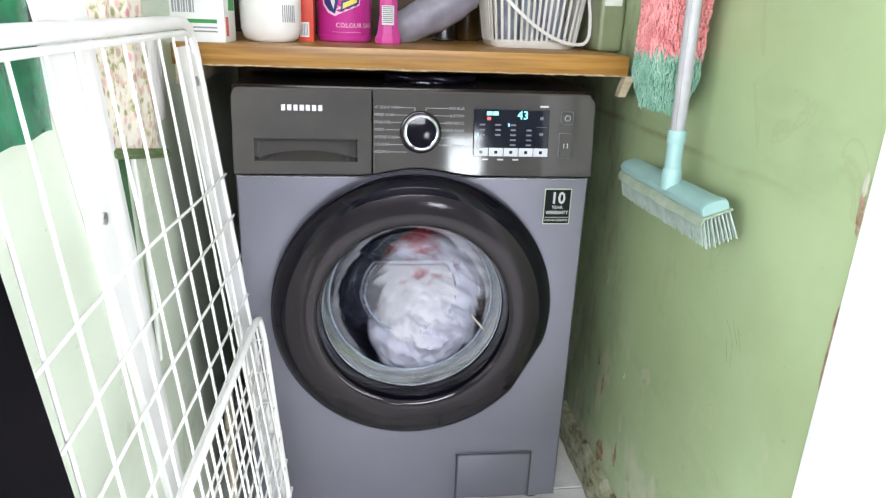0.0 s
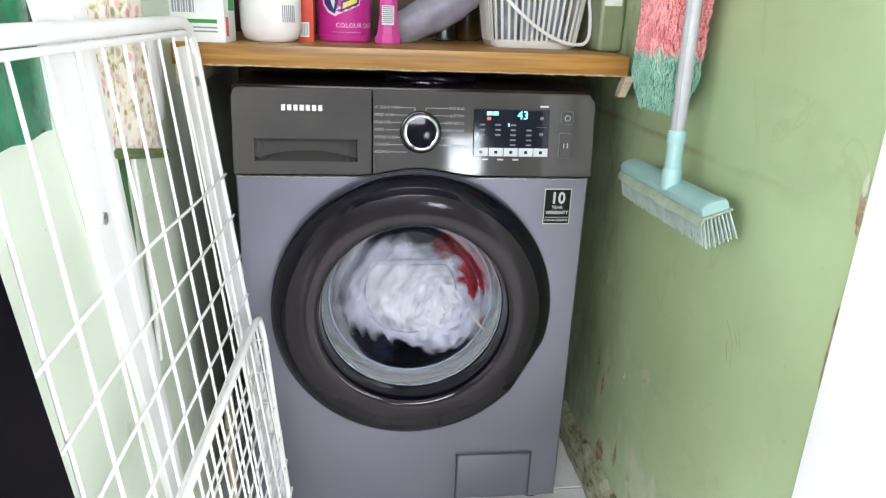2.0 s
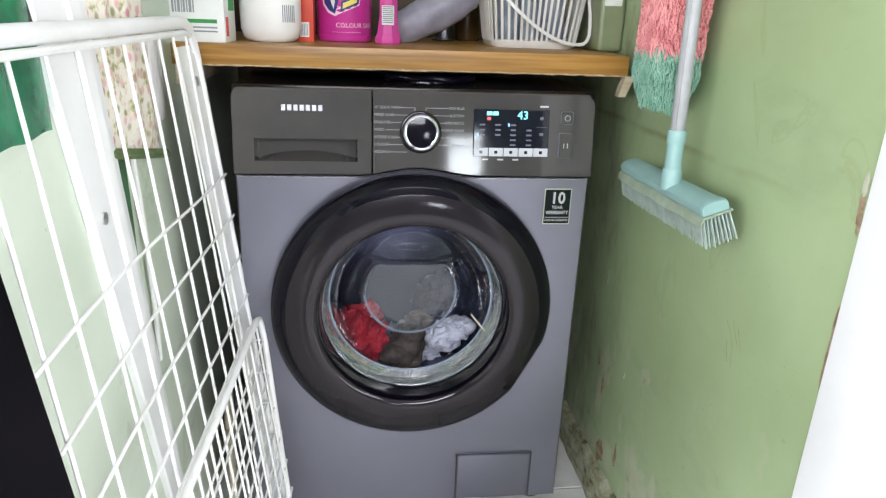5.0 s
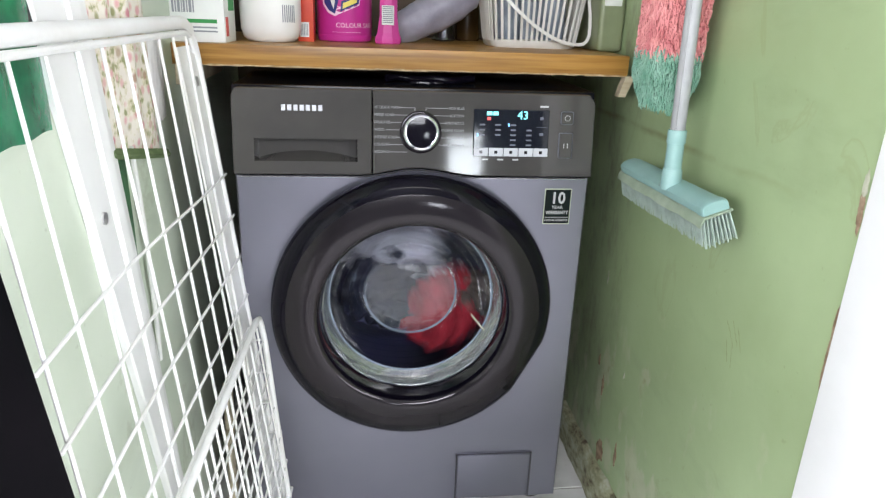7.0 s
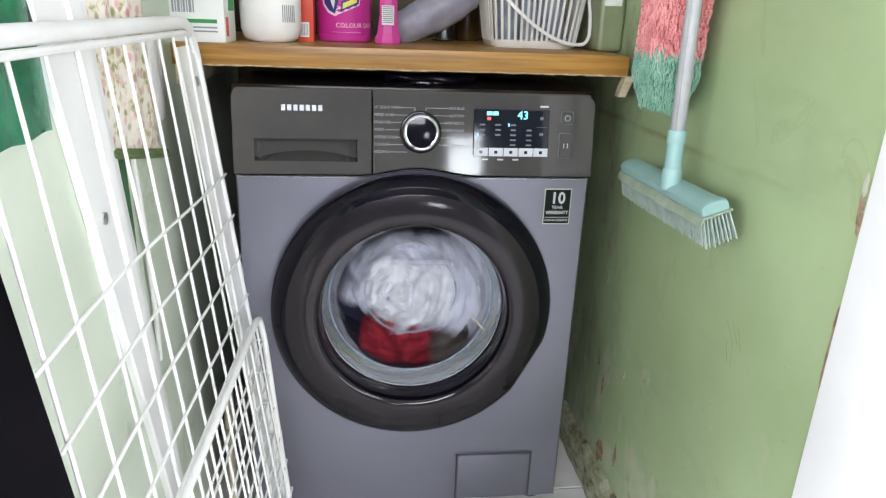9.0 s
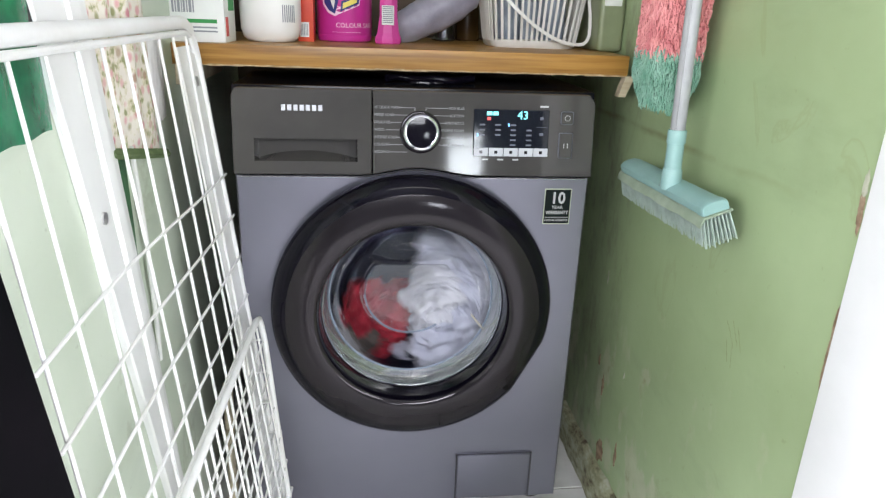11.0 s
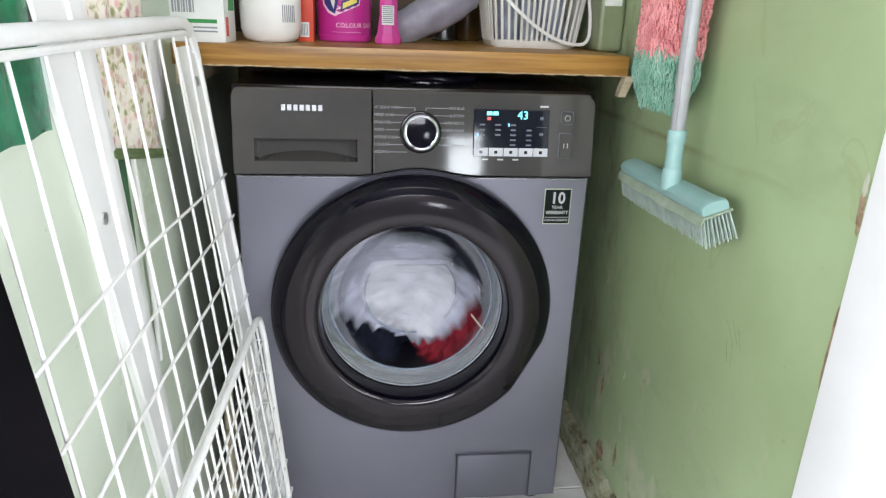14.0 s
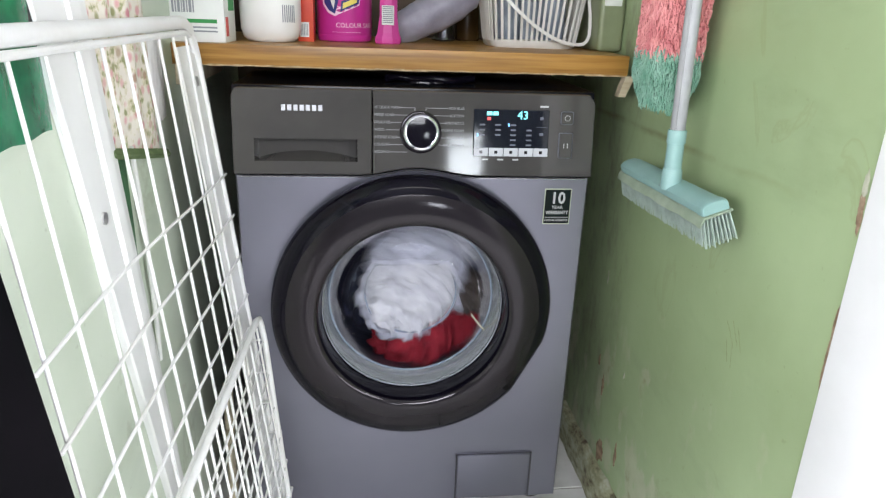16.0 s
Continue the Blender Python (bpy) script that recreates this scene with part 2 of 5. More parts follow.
def tube(points, r, n=8, bm=None, closed=False):
    """A round bar along points, with capped ends."""
    bm = bm or bmesh.new()
    pts = [Vector(p) for p in points]
    rings, up = [], None
    for i, p in enumerate(pts):
        a, b = pts[max(i - 1, 0)], pts[min(i + 1, len(pts) - 1)]
        if closed:
            a, b = pts[i - 1], pts[(i + 1) % len(pts)]
        d = (b - a).normalized()
        up = d.orthogonal() if up is None else (up - d * up.dot(d))
        up.normalize()
        side = d.cross(up)
        rr = r[i] if isinstance(r, (list, tuple)) else r
        rings.append([bm.verts.new(p + rr * (math.cos(k * math.tau / n) * up + math.sin(k * math.tau / n) * side)) for k in range(n)])
    pairs = list(zip(rings, rings[1:])) + ([(rings[-1], rings[0])] if closed else [])
    for a, b in pairs:
        for k in range(n):
            bm.faces.new((a[k], a[(k + 1) % n], b[(k + 1) % n], b[k]))
    if not closed:
        bm.faces.new(rings[0][::-1])
        bm.faces.new(rings[-1])
    return bm


def lathe_y(profile, cx, cz, n=96, bm=None, shape=None, cap=False):
    """Turn (radius, y) pairs about an axis along y through (cx, cz)."""
    bm = bm or bmesh.new()
    rings = []
    for r, y in profile:
        ring = []
        for k in range(n):
            a = k * math.tau / n
            q = r * (shape(a, r) if shape else 1)
            ring.append(bm.verts.new((cx + q * math.cos(a), y, cz + q * math.sin(a))))
        rings.append(ring)
    for a, b in zip(rings, rings[1:]):
        for k in range(n):
            bm.faces.new((a[k], a[(k + 1) % n], b[(k + 1) % n], b[k]))
    if cap:
        bm.faces.new(rings[-1])
    return bm


def lathe_z(profile, cx, cy, n=48, bm=None, sx=1.0, sy=1.0, turn=0.0):
    """Turn (radius, z) pairs about an upright axis, oval by sx and sy, closed at both ends."""
    bm = bm or bmesh.new()
    rings = []
    c, s = math.cos(turn), math.sin(turn)
    for r, z in profile:
        ring = []
        for k in range(n):
            a = k * math.tau / n
            x, y = r * sx * math.cos(a), r * sy * math.sin(a)
            ring.append(bm.verts.new((cx + c * x - s * y, cy + s * x + c * y, z)))
        rings.append(ring)
    for a, b in zip(rings, rings[1:]):
        for k in range(n):
            bm.faces.new((a[k], a[(k + 1) % n], b[(k + 1) % n], b[k]))
    bm.faces.new(rings[0][::-1])
    bm.faces.new(rings[-1])
    return bm


def loft(rows, closed=True, bm=None, caps=False):
    bm = bm or bmesh.new()
    rings = [[bm.verts.new(p) for p in row] for row in rows]
    n = len(rings[0])
    for a, b in zip(rings, rings[1:]):
        for k in range(n if closed else n - 1):
            bm.faces.new((a[k], a[(k + 1) % n], b[(k + 1) % n], b[k]))
    if caps:
        bm.faces.new(rings[0][::-1])
        bm.faces.new(rings[-1])
    return bm


def lettering(name, text, size, material, parent, m, label="", align="LEFT", wide=1.0, bold=0.0):
    """Raised lettering from the built-in font, at the pose m."""
    cu = bpy.data.curves.new(name, "FONT")
    cu.body, cu.size, cu.align_x, cu.align_y, cu.extrude = text, size, align, "CENTER", 0.0003
    cu.resolution_u, cu.offset = 2, bold
    tmp = bpy.data.objects.new(name, cu)
    me = bpy.data.meshes.new_from_object(tmp)
    bpy.data.objects.remove(tmp)
    me.transform(m @ Matrix.Diagonal((wide, 1, 1, 1)))
    off = BASE.get(parent.name, Vector())
    me.transform(Matrix.Translation(-off))
    me.materials.clear()
    me.materials.append(material)
    ob = new(name, me)
    ob.parent = parent
    BASE[ob.name] = off
    if label:
        ob["label"] = label
    return ob


# ---------------------------------------------------------------- the alcove and the kitchen behind
WL, WR, YF, YB, TOP = -0.400, 0.400, -0.523, 0.66, 2.4


def slab(name, lo, hi, mat, label):
    return solo(name, box(lo, hi), mat, label, "wall", kind="structure", smooth=False)


slab("wall_east", (WR, YF - 0.008, 0), (WR + 0.12, YB, TOP), RIGHT_GREEN, "old green painted plaster wall, flaking near the floor")
slab("wall_west", (WL - 0.12, YF - 0.137, 0), (WL, YB, TOP), LEFT_GREEN, "pale green painted wall behind the wire rack")
# the recess's dimness is put into this near-black brown
slab("wall_north", (WL - 0.12, YB, 0), (WR + 0.12, YB + 0.1, TOP), Mat("darkened_back_wall", (0.2, 0.12, 0.06), 0.7).vary((0.045, 0.028, 0.017), (0.10, 0.065, 0.040), 6).m, "brown back wall of the alcove, its dimness put into the colour")
# white door lining: its face stands proud of the green wall by a few millimetres
solo("trim_door_lining", box((WR - 0.004, -0.70, 0), (WR + 0.12, YF - 0.008, 2.05), 0.003), WHITE_PAINT, "white gloss painted door lining beside the green wall", "door frame", kind="structure")
# unseen kitchen shell, its walls coloured dark to cut bounced light
KX0, KX1, KY = -1.7, 1.6, -3.0
slab("wall_kitchen_front_left", (KX0, YF - 0.1, 0), (WL - 0.13, YF, TOP), WALL_DARKENED, "unseen kitchen wall, coloured dark to reflect less light")
slab("wall_kitchen_front_right", (WR + 0.13, YF - 0.1, 0), (KX1 + 0.1, YF, TOP), WALL_DARKENED, "unseen kitchen wall, coloured dark to reflect less light")


def wall_hole(name, axis, at, thick, a0, a1, h0, h1, z0, z1, label):
    """A wall along x or y with one window opening through it."""
    bm = bmesh.new()
    for lo, hi in (((a0, 0), (h0, TOP)), ((h1, 0), (a1, TOP)), ((h0, 0), (h1, z0)), ((h0, z1), (h1, TOP))):
        if axis == "x":
            box((lo[0], at, lo[1]), (hi[0], at + thick, hi[1]), bm=bm)
        else:
            box((at, lo[0], lo[1]), (at + thick, hi[0], hi[1]), bm=bm)
    return solo(name, bm, WALL_DARKENED, label, "wall", kind="structure", smooth=False)


bm = bmesh.new()
for x0, x1, z0, z1 in ((KX0 - 0.1, KX1 + 0.1, 0, 0.79), (KX0 - 0.1, 0.41, 0.79, 1.09), (0.65, KX1 + 0.1, 0.79, 1.09), (KX0 - 0.1, KX1 + 0.1, 1.09, 1.50),
                       (KX0 - 0.1, -1.1, 1.50, 2.1), (0.5, KX1 + 0.1, 1.50, 2.1), (KX0 - 0.1, KX1 + 0.1, 2.1, TOP)):
    box((x0, KY - 0.12, z0), (x1, KY, z1), bm=bm)
solo("wall_kitchen_back", bm, WALL_DARKENED, "unseen darkened kitchen wall with two small windows", "wall", kind="structure", smooth=False)
wall_hole("wall_kitchen_right", "y", KX1 + 0.02, 0.12, KY, YF, -2.62, -1.28, 0.06, 2.05, "unseen darkened kitchen wall with a glazed door opening")


def window_unit(name, axis, at, a0, a1, z0, z1):
    w = thing(name, (0, 0, 0), "unseen white framed kitchen window with clear panes", "window", kind="structure")

    def bar(p, q):
        lo, hi = ((p[0], at - 0.02, p[1]), (q[0], at + 0.02, q[1])) if axis == "x" else ((at - 0.02, p[0], p[1]), (at + 0.02, q[0], q[1]))
        part("window_frame", box(lo, hi, 0.003), WHITE_PAINT, w)

    t = 0.045
    bar((a0, z0), (a0 + t, z1))
    bar((a1 - t, z0), (a1, z1))
    bar((a0 + t, z0), (a1 - t, z0 + t))
    bar((a0 + t, z1 - t), (a1 - t, z1))
    zm = z0 + (z1 - z0) * 0.30
    bar((a0 + t, zm - 0.02), (a1 - t, zm + 0.02))
    for c, d in ((z0 + t, zm - 0.02), (zm + 0.02, z1 - t)):
        lo, hi = ((a0 + t, at - 0.003, c), (a1 - t, at + 0.003, d)) if axis == "x" else ((at - 0.003, a0 + t, c), (at + 0.003, a1 - t, d))
        pane = part("pane", box(lo, hi), WINDOW_GLASS, w)
        pane.visible_shadow = False
    return w


wall_hole("wall_kitchen_left", "y", KX0 - 0.12, 0.12, KY, YF, -2.70, -1.40, 0.35, 1.65, "unseen darkened kitchen wall with an added wide window")


window_unit("added_window_3", "y", KX0 - 0.08, -2.70, -1.40, 0.35, 1.65)
window_unit("window_1", "x", KY - 0.07, 0.41, 0.65, 0.79, 1.09)
window_unit("added_window_4", "x", KY - 0.07, -1.1, 0.5, 1.50, 2.1)
window_unit("window_2", "y", KX1 + 0.08, -2.62, -1.28, 0.06, 2.05)
solo("trim_window_bar", box((0.41, -3.02, 1.000), (0.65, -3.005, 1.012)), DARK_DOOR, "dark glazing bar across the low window", "window bar", kind="structure", smooth=False)
solo("ceiling", box((KX0 - 0.1, KY - 0.12, TOP), (KX1 + 0.2, YB + 0.1, TOP + 0.1)), CEILING_M, "unseen ceiling, greyed to bounce less light", "ceiling", kind="structure", smooth=False)
# housing for the added ceiling tube, out of view
added_lamp = thing("added_ceiling_lamp", (0.15, -1.55, 2.4), "added white batten ceiling lamp, unseen, for extra light from above", "lamp")
part("housing", box((-0.45, -1.60, 2.345), (0.75, -1.50, 2.40), 0.006), WHITE_PAINT, added_lamp)
# floor: grout bed with tiles laid on it
floor = solo("floor", box((KX0 - 0.1, KY - 0.12, -0.1), (KX1 + 0.2, YB, -0.004)), GROUT, "floor of pale grey tiles with dark joints", "floor", kind="structure", smooth=False)

# ---------------------------------------------------------------- washing machine
washer = thing("washing_machine", (0, 0, 0), "graphite grey front-loading washing machine with a black porthole door, running", "washing machine")
ZC, XC = 0.4575, -0.002
SEAM, PTOP, TILT = 0.7045, 0.842, 0.135


def seam(x):
    return SEAM + (0.0062 * (1 + math.cos(math.pi * x / 0.10)) if abs(x) < 0.10 else 0.0)


def py(z):
    """How far the leaning control panel's face stands at height z."""
    return -0.014 + (z - SEAM) * TILT


# body: front sheet with the round opening lofted out to the rounded rectangle, and the shell behind
N = 160
outer, z_lo = [], 0.032
for k in range(N):
    a = k * math.tau / N
    dx, dz = math.cos(a), math.sin(a)
    ts = []
    if dx:
        ts.append(((0.296 if dx > 0 else -0.296) - XC) / dx)
    if dz:
        ts.append(((SEAM - 0.003 if dz > 0 else z_lo) - ZC) / dz)
    t = min(v for v in ts if v > 0)
    x, z = XC + t * dx, ZC + t * dz
    if dz > 0 and z > SEAM - 0.006:
        z = seam(x) - 0.003
    outer.append(Vector((x, -0.004, z)))
for cx_, cz_ in ((0.296, SEAM - 0.003), (-0.296, SEAM - 0.003), (0.296, z_lo), (-0.296, z_lo)):
    near = min(range(N), key=lambda k: (outer[k].x - cx_) ** 2 + (outer[k].z - cz_) ** 2)
    outer[near] = Vector((cx_, -0.004, cz_))
circle = [Vector((XC + 0.205 * math.cos(k * math.tau / N), 0.002, ZC + 0.205 * math.sin(k * math.tau / N))) for k in range(N)]
lip = [p + Vector((0, 0.03, 0)) for p in circle]


def grown(d, y):
    return [Vector((p.x + (d if p.x > 0.29 else -d if p.x < -0.29 else 0), y, p.z - (d if p.z < z_lo + 0.001 else 0))) for p in outer]


body = loft([lip, circle, outer, grown(0.003, -0.001), grown(0.004, 0.006), grown(0.004, 0.30), grown(0.004, 0.55)])
part("body", body, STEEL_GREY, washer, "graphite metal cabinet")
part("back_panel", box((-0.29, 0.545, 0.04), (0.29, 0.55, 0.83)), BLACK_MAT, washer)
part("lid", box((-0.2995, 0.012, 0.830), (0.2995, 0.55, 0.846), 0.004), BLACK_MAT, washer, "black glossy lid")
part("side_panel", box((-0.2995, 0.010, SEAM), (-0.291, 0.55, 0.830)), STEEL_GREY, washer)
part("side_panel", box((0.291, 0.010, SEAM), (0.2995, 0.55, 0.830)), STEEL_GREY, washer)
for sx in (-0.24, 0.262):
    for yy in (0.05, 0.50):
        part("foot", lathe_z([(0.022, 0.0), (0.030, 0.010), (0.012, 0.014), (0.012, 0.034)], sx, yy, 20), RUBBER, washer)


def panel_face(x0, x1, mat, name, label, radius_left, radius_right, hole=None):
    """A stretch of the leaning control panel: rounded top corners, rounded front edges, an optional pocket."""
    n = 40
    top, low = [], []
    for i in range(n + 1):
        x = x0 + (x1 - x0) * i / n
        z = PTOP
        for r, dist in ((radius_left, x - x0), (radius_right, x1 - x)):
            if r and dist < r:
                z -= r - math.sqrt(max(r * r - (r - dist) ** 2, 0))
        top.append((x, z))
        low.append((x, seam(x) + 0.0005))
    outline = [Vector((x, py(z), z)) for x, z in low] + [Vector((x, py(z), z)) for x, z in reversed(top)]
    c = Vector(((x0 + x1) / 2, py(0.77), 0.77))

    def ring(shrink, dy):
        return [Vector((p.x + (c.x - p.x) * shrink / abs(x1 - x0) * 2, p.y + dy, p.z + (c.z - p.z) * shrink / 0.135 * 2)) for p in outline]

    bm = bmesh.new()
    rows = [ring(0, 0.045), ring(0, 0.004), ring(0.0008, 0.001), ring(0.0025, 0)]
    loft(rows, bm=bm)
    if hole:
        hx0, hx1, hz0, hz1 = hole
        inner = []
        for p in rows[-1]:
            q = Vector((min(max(p.x, hx0), hx1), 0, min(max(p.z, hz0), hz1)))
            # slide along the pocket's edge so that the ring stays evenly spread
            u = (p.x - x0) / (x1 - x0)
            q.x = hx0 + (hx1 - hx0) * min(max((u - 0.04) / 0.92, 0), 1)
            q.z = hz1 if p.z > 0.77 else hz0
            q.y = py(q.z)
            inner.append(q)
        loft([rows[-1], inner], bm=bm)
        mid = (hx0 + hx1) / 2
        deep = [Vector((p.x + (mid - p.x) * 0.04, p.y + 0.030, p.z + (0.012 * (1 - ((p.x - mid) / (hx1 - mid)) ** 2) if p.z < 0.745 else 0))) for p in inner]
        loft([inner, deep], bm=bm)
        bm.faces.new([bm.verts.new(p) for p in deep])
    else:
        bm.faces.new([bm.verts.new(p) for p in rows[-1]])
    bmesh.ops.remove_doubles(bm, verts=bm.verts, dist=0.00005)
    return part(name, bm, mat, washer, label, smooth=False)


drawer = panel_face(-0.300, -0.0765, PANEL_GREY, "detergent_drawer", "dark grey detergent drawer front with a finger recess", 0.012, 0.0, (-0.266, -0.100, 0.727, 0.763))
control = panel_face(-0.0750, 0.300, PANEL_GREY, "control_panel", "dark grey glossy control panel", 0.0, 0.014)


def on_panel(x, z, out=0.0006):
    """The pose of something flat laid on the panel's face."""
    return Matrix.Translation((x, py(z) - out, z)) @ pose(0, 0, 0, 90 - math.degrees(math.atan(TILT)), 0, 0)


def flat(name, x0, x1, z0, z1, mat, parent, out=0.001, deep=0.002, bevel=0.0006, label=""):
    bm = box((x0 - (x0 + x1) / 2, -(z1 - z0) / 2, -deep), ((x1 - x0) / 2, (z1 - z0) / 2, 0), bevel)
    bm.transform(on_panel((x0 + x1) / 2, (z0 + z1) / 2, out))
    return part(name, bm, mat, parent, label, smooth=False)


# the maker's mark as plain silver bars
for i in range(7):
    x = -0.2215 + i * 0.0098
    flat("mark_bar", x, x + 0.0068, 0.8072, 0.8168, SILVER_PRINT, drawer, 0.0008)

# knob
knob = part("knob", bmesh.new(), CHROME, washer, "black selector knob in a chrome ring")
kx, kz = 0.0035, 0.7765


def dial(profile, n=64):
    bm = lathe_y(profile, 0, 0, n, cap=True)
    bm.transform(Matrix.Translation((kx, py(kz), kz)) @ pose(0, 0, 0, -math.degrees(math.atan(TILT)), 0, 0))
    return bm


part("bezel", dial([(0.0345, 0.004), (0.0345, -0.002), (0.0325, -0.004), (0.0305, -0.0035), (0.0295, -0.001)]), LIGHTENED_BLACK, knob)
part("ring", dial([(0.0300, 0.0), (0.0298, -0.013), (0.0285, -0.016), (0.0262, -0.017), (0.0252, -0.0165)]), CHROME, knob, "chrome ring")
part("cap", dial([(0.0255, -0.004), (0.0255, -0.0155), (0.0240, -0.0175), (0.015, -0.0185), (0.004, -0.0188)]), BLACK_GLOSS, knob, "black glossy cap")
flat("pointer_lamp", -0.0285, -0.0255, 0.7655, 0.7675, BLUE_LED, knob, 0.003)

left_words = ["15' QUICK WASH", "MIXED LOAD", "DELICATES", "WOOL", "INTENSE COLD", "COLOURS", "BEDDING"]
for i, w in enumerate(left_words):
    z = 0.8155 - i * 0.0119
    lettering("programme_word", w, 0.0064, WORD_PRINT, control, on_panel(-0.0725, z), wide=0.85)
    xe = (-0.006, -0.018, -0.027, -0.029, -0.029, -0.026, -0.018)[i]
    xs = -0.0725 + (0.040, 0.030, 0.027, 0.020, 0.0365, 0.0235, 0.0235)[i]
    if xe - xs > 0.004:
        flat("guide_line", xs, xe, z - 0.0004, z + 0.0004, WORD_PRINT, control, 0.0006, 0.001, 0)
right_words = ["ECO 40-60", "COTTON", "SYNTHETICS", "HYGIENE STEAM", "RINSE+SPIN", "DRUM CLEAN"]
for i, w in enumerate(right_words):
    z = 0.8155 - i * 0.0119
    lettering("programme_word", w, 0.0064, WORD_PRINT, control, on_panel(0.0755, z), align="RIGHT", wide=0.85)
    xs = (0.012, 0.025, 0.033, 0.036, 0.036, 0.034)[i]
    xe = 0.0755 - (0.027, 0.020, 0.030, 0.038, 0.029, 0.031)[i]
    if xe - xs > 0.002:
        flat("guide_line", xs, xe, z - 0.0004, z + 0.0004, WORD_PRINT, control, 0.0006, 0.001, 0)
flat("guide_line", -0.0066, -0.0058, 0.8105, 0.8155, PRINT, control, 0.0006, 0.001, 0)
flat("guide_line", 0.0116, 0.0124, 0.8105, 0.8155, PRINT, control, 0.0006, 0.001, 0)

# display
display = flat("display", 0.0915, 0.2205, 0.7385, 0.8165, SCREEN, control, 0.0018, 0.004, 0.0015, "black glass display with lit digits")
for i in range(5):
    x = 0.0925 + i * 0.0256
    key = flat("touch_key", x, x + 0.0246, 0.7395, 0.7535, WHITE_BUTTON, display, 0.0032, 0.0014, 0.0008, "pale key with a small sign")
    flat("key_sign", x + 0.0095, x + 0.0150, 0.7440, 0.7490, LIGHTENED_BLACK, key, 0.0036, 0.0005, 0)
lettering("digits", "43", 0.0195, CYAN_LED, display, on_panel(0.1650, 0.8065, 0.0022), "glowing cyan digits")
for x0, x1, m in ((0.1135, 0.1225, CYAN_LED), (0.1240, 0.1330, CYAN_LED)):
    flat("status_lamp", x0, x1, 0.8065, 0.8125, m, display, 0.0022, 0.0004, 0)
flat("status_lamp", 0.1145, 0.1205, 0.7985, 0.8035, RED_LED, display, 0.0022, 0.0004, 0, "red status lamp")
for cx_, rows_, lit in ((0.0985, (0, 1, 2), 2), (0.1250, (0, 1, 2), -1), (0.1510, (0, 1, 2, 3, 4), 0), (0.1780, (1, 2, 3, 4), -1)):
    for r_ in rows_:
        z = 0.7910 - r_ * 0.0082
        flat("option_bar", cx_ + 0.0035, cx_ + 0.0125, z - 0.0013, z + 0.0013, DIM_PRINT, display, 0.0022, 0.0004, 0)
        if r_ == lit:
            flat("option_lamp", cx_ - 0.0010, cx_ + 0.0016, z - 0.0026, z + 0.0026, BLUE_LED, display, 0.0022, 0.0004, 0)
flat("option_bar", 0.1985, 0.2165, 0.7878, 0.7882, DIM_PRINT, display, 0.0022, 0.0004, 0)
flat("option_bar", 0.2040, 0.2105, 0.7740, 0.7790, DIM_PRINT, display, 0.0022, 0.0004, 0)
flat("option_bar", 0.2045, 0.2100, 0.8000, 0.8050, DIM_PRINT, display, 0.0022, 0.0004, 0)
for i in range(3):
    flat("option_bar", 0.1080 + i * 0.0260, 0.1180 + i * 0.0260, 0.7325, 0.7350, PRINT, control, 0.0008, 0.0006, 0)
flat("option_bar", 0.2040, 0.2180, 0.8200, 0.8230, PRINT, control, 0.0008, 0.0006, 0)
power = flat("power_button", 0.2408, 0.2612, 0.7938, 0.8142, PANEL_GREY, control, 0.0035, 0.006, 0.003, "square power button")
bm = bmesh.new()
tube([(0.251 + 0.0045 * math.cos(a * 0.4), py(0.804) - 0.0040, 0.804 + 0.0045 * math.sin(a * 0.4)) for a in range(16)], 0.0005, 5, bm, True)
part("power_sign", bm, PRINT, power)
start = flat("start_button", 0.2388, 0.2617, 0.7378, 0.7792, PANEL_GREY, control, 0.0035, 0.006, 0.003, "tall start and pause button")
flat("button_rim", 0.2400, 0.2620, 0.7930, 0.8150, DIM_PRINT, power, 0.0024, 0.004, 0.003)
flat("button_rim", 0.2380, 0.2625, 0.7370, 0.7800, DIM_PRINT, start, 0.0024, 0.004, 0.003)
for x in (0.2462, 0.2525):
    flat("pause_bar", x, x + 0.0012, 0.7545, 0.7625, PRINT, start, 0.0042, 0.0005, 0)

# warranty sticker
stick = part("sticker", box((0.2230, -0.0055, 0.6180), (0.2710, -0.0046, 0.6825)), STICKER_EDGE, washer, "black sticker with pale border and white words")
part("sticker_face", box((0.2244, -0.0062, 0.6196), (0.2696, -0.0050, 0.6809)), STICKER, stick)


def on_front(x, z, y):
    return Matrix.Translation((x, y, z)) @ pose(0, 0, 0, 90, 0, 0)


lettering("sticker_number", "10", 0.0290, PRINT, stick, on_front(0.2470, 0.6650, -0.0066), align="CENTER", wide=0.92, bold=0.0006)
lettering("sticker_word", "YEAR", 0.0085, PRINT, stick, on_front(0.2470, 0.6490, -0.0066), align="CENTER")
lettering("sticker_word", "WARRANTY", 0.0086, PRINT, stick, on_front(0.2470, 0.6395, -0.0066), align="CENTER", wide=0.84, bold=0.0002)
lettering("sticker_word", "DIGITAL INVERTER", 0.0058, PRINT, stick, on_front(0.2470, 0.6255, -0.0066), align="CENTER", wide=0.86)
part("sticker_rule", box((0.2262, -0.0066, 0.6305), (0.2680, -0.0060, 0.6312)), PRINT, stick)

# the bevel's highlight is made as a thin tube of paler steel
part("front_edge", tube([(x, -0.0046, seam(x) - 0.0046) for x in np.linspace(-0.293, 0.293, 60)], 0.0013, 6), EDGE_HIGHLIGHT, washer, "paler steel strip for the highlight along the front's top edge")
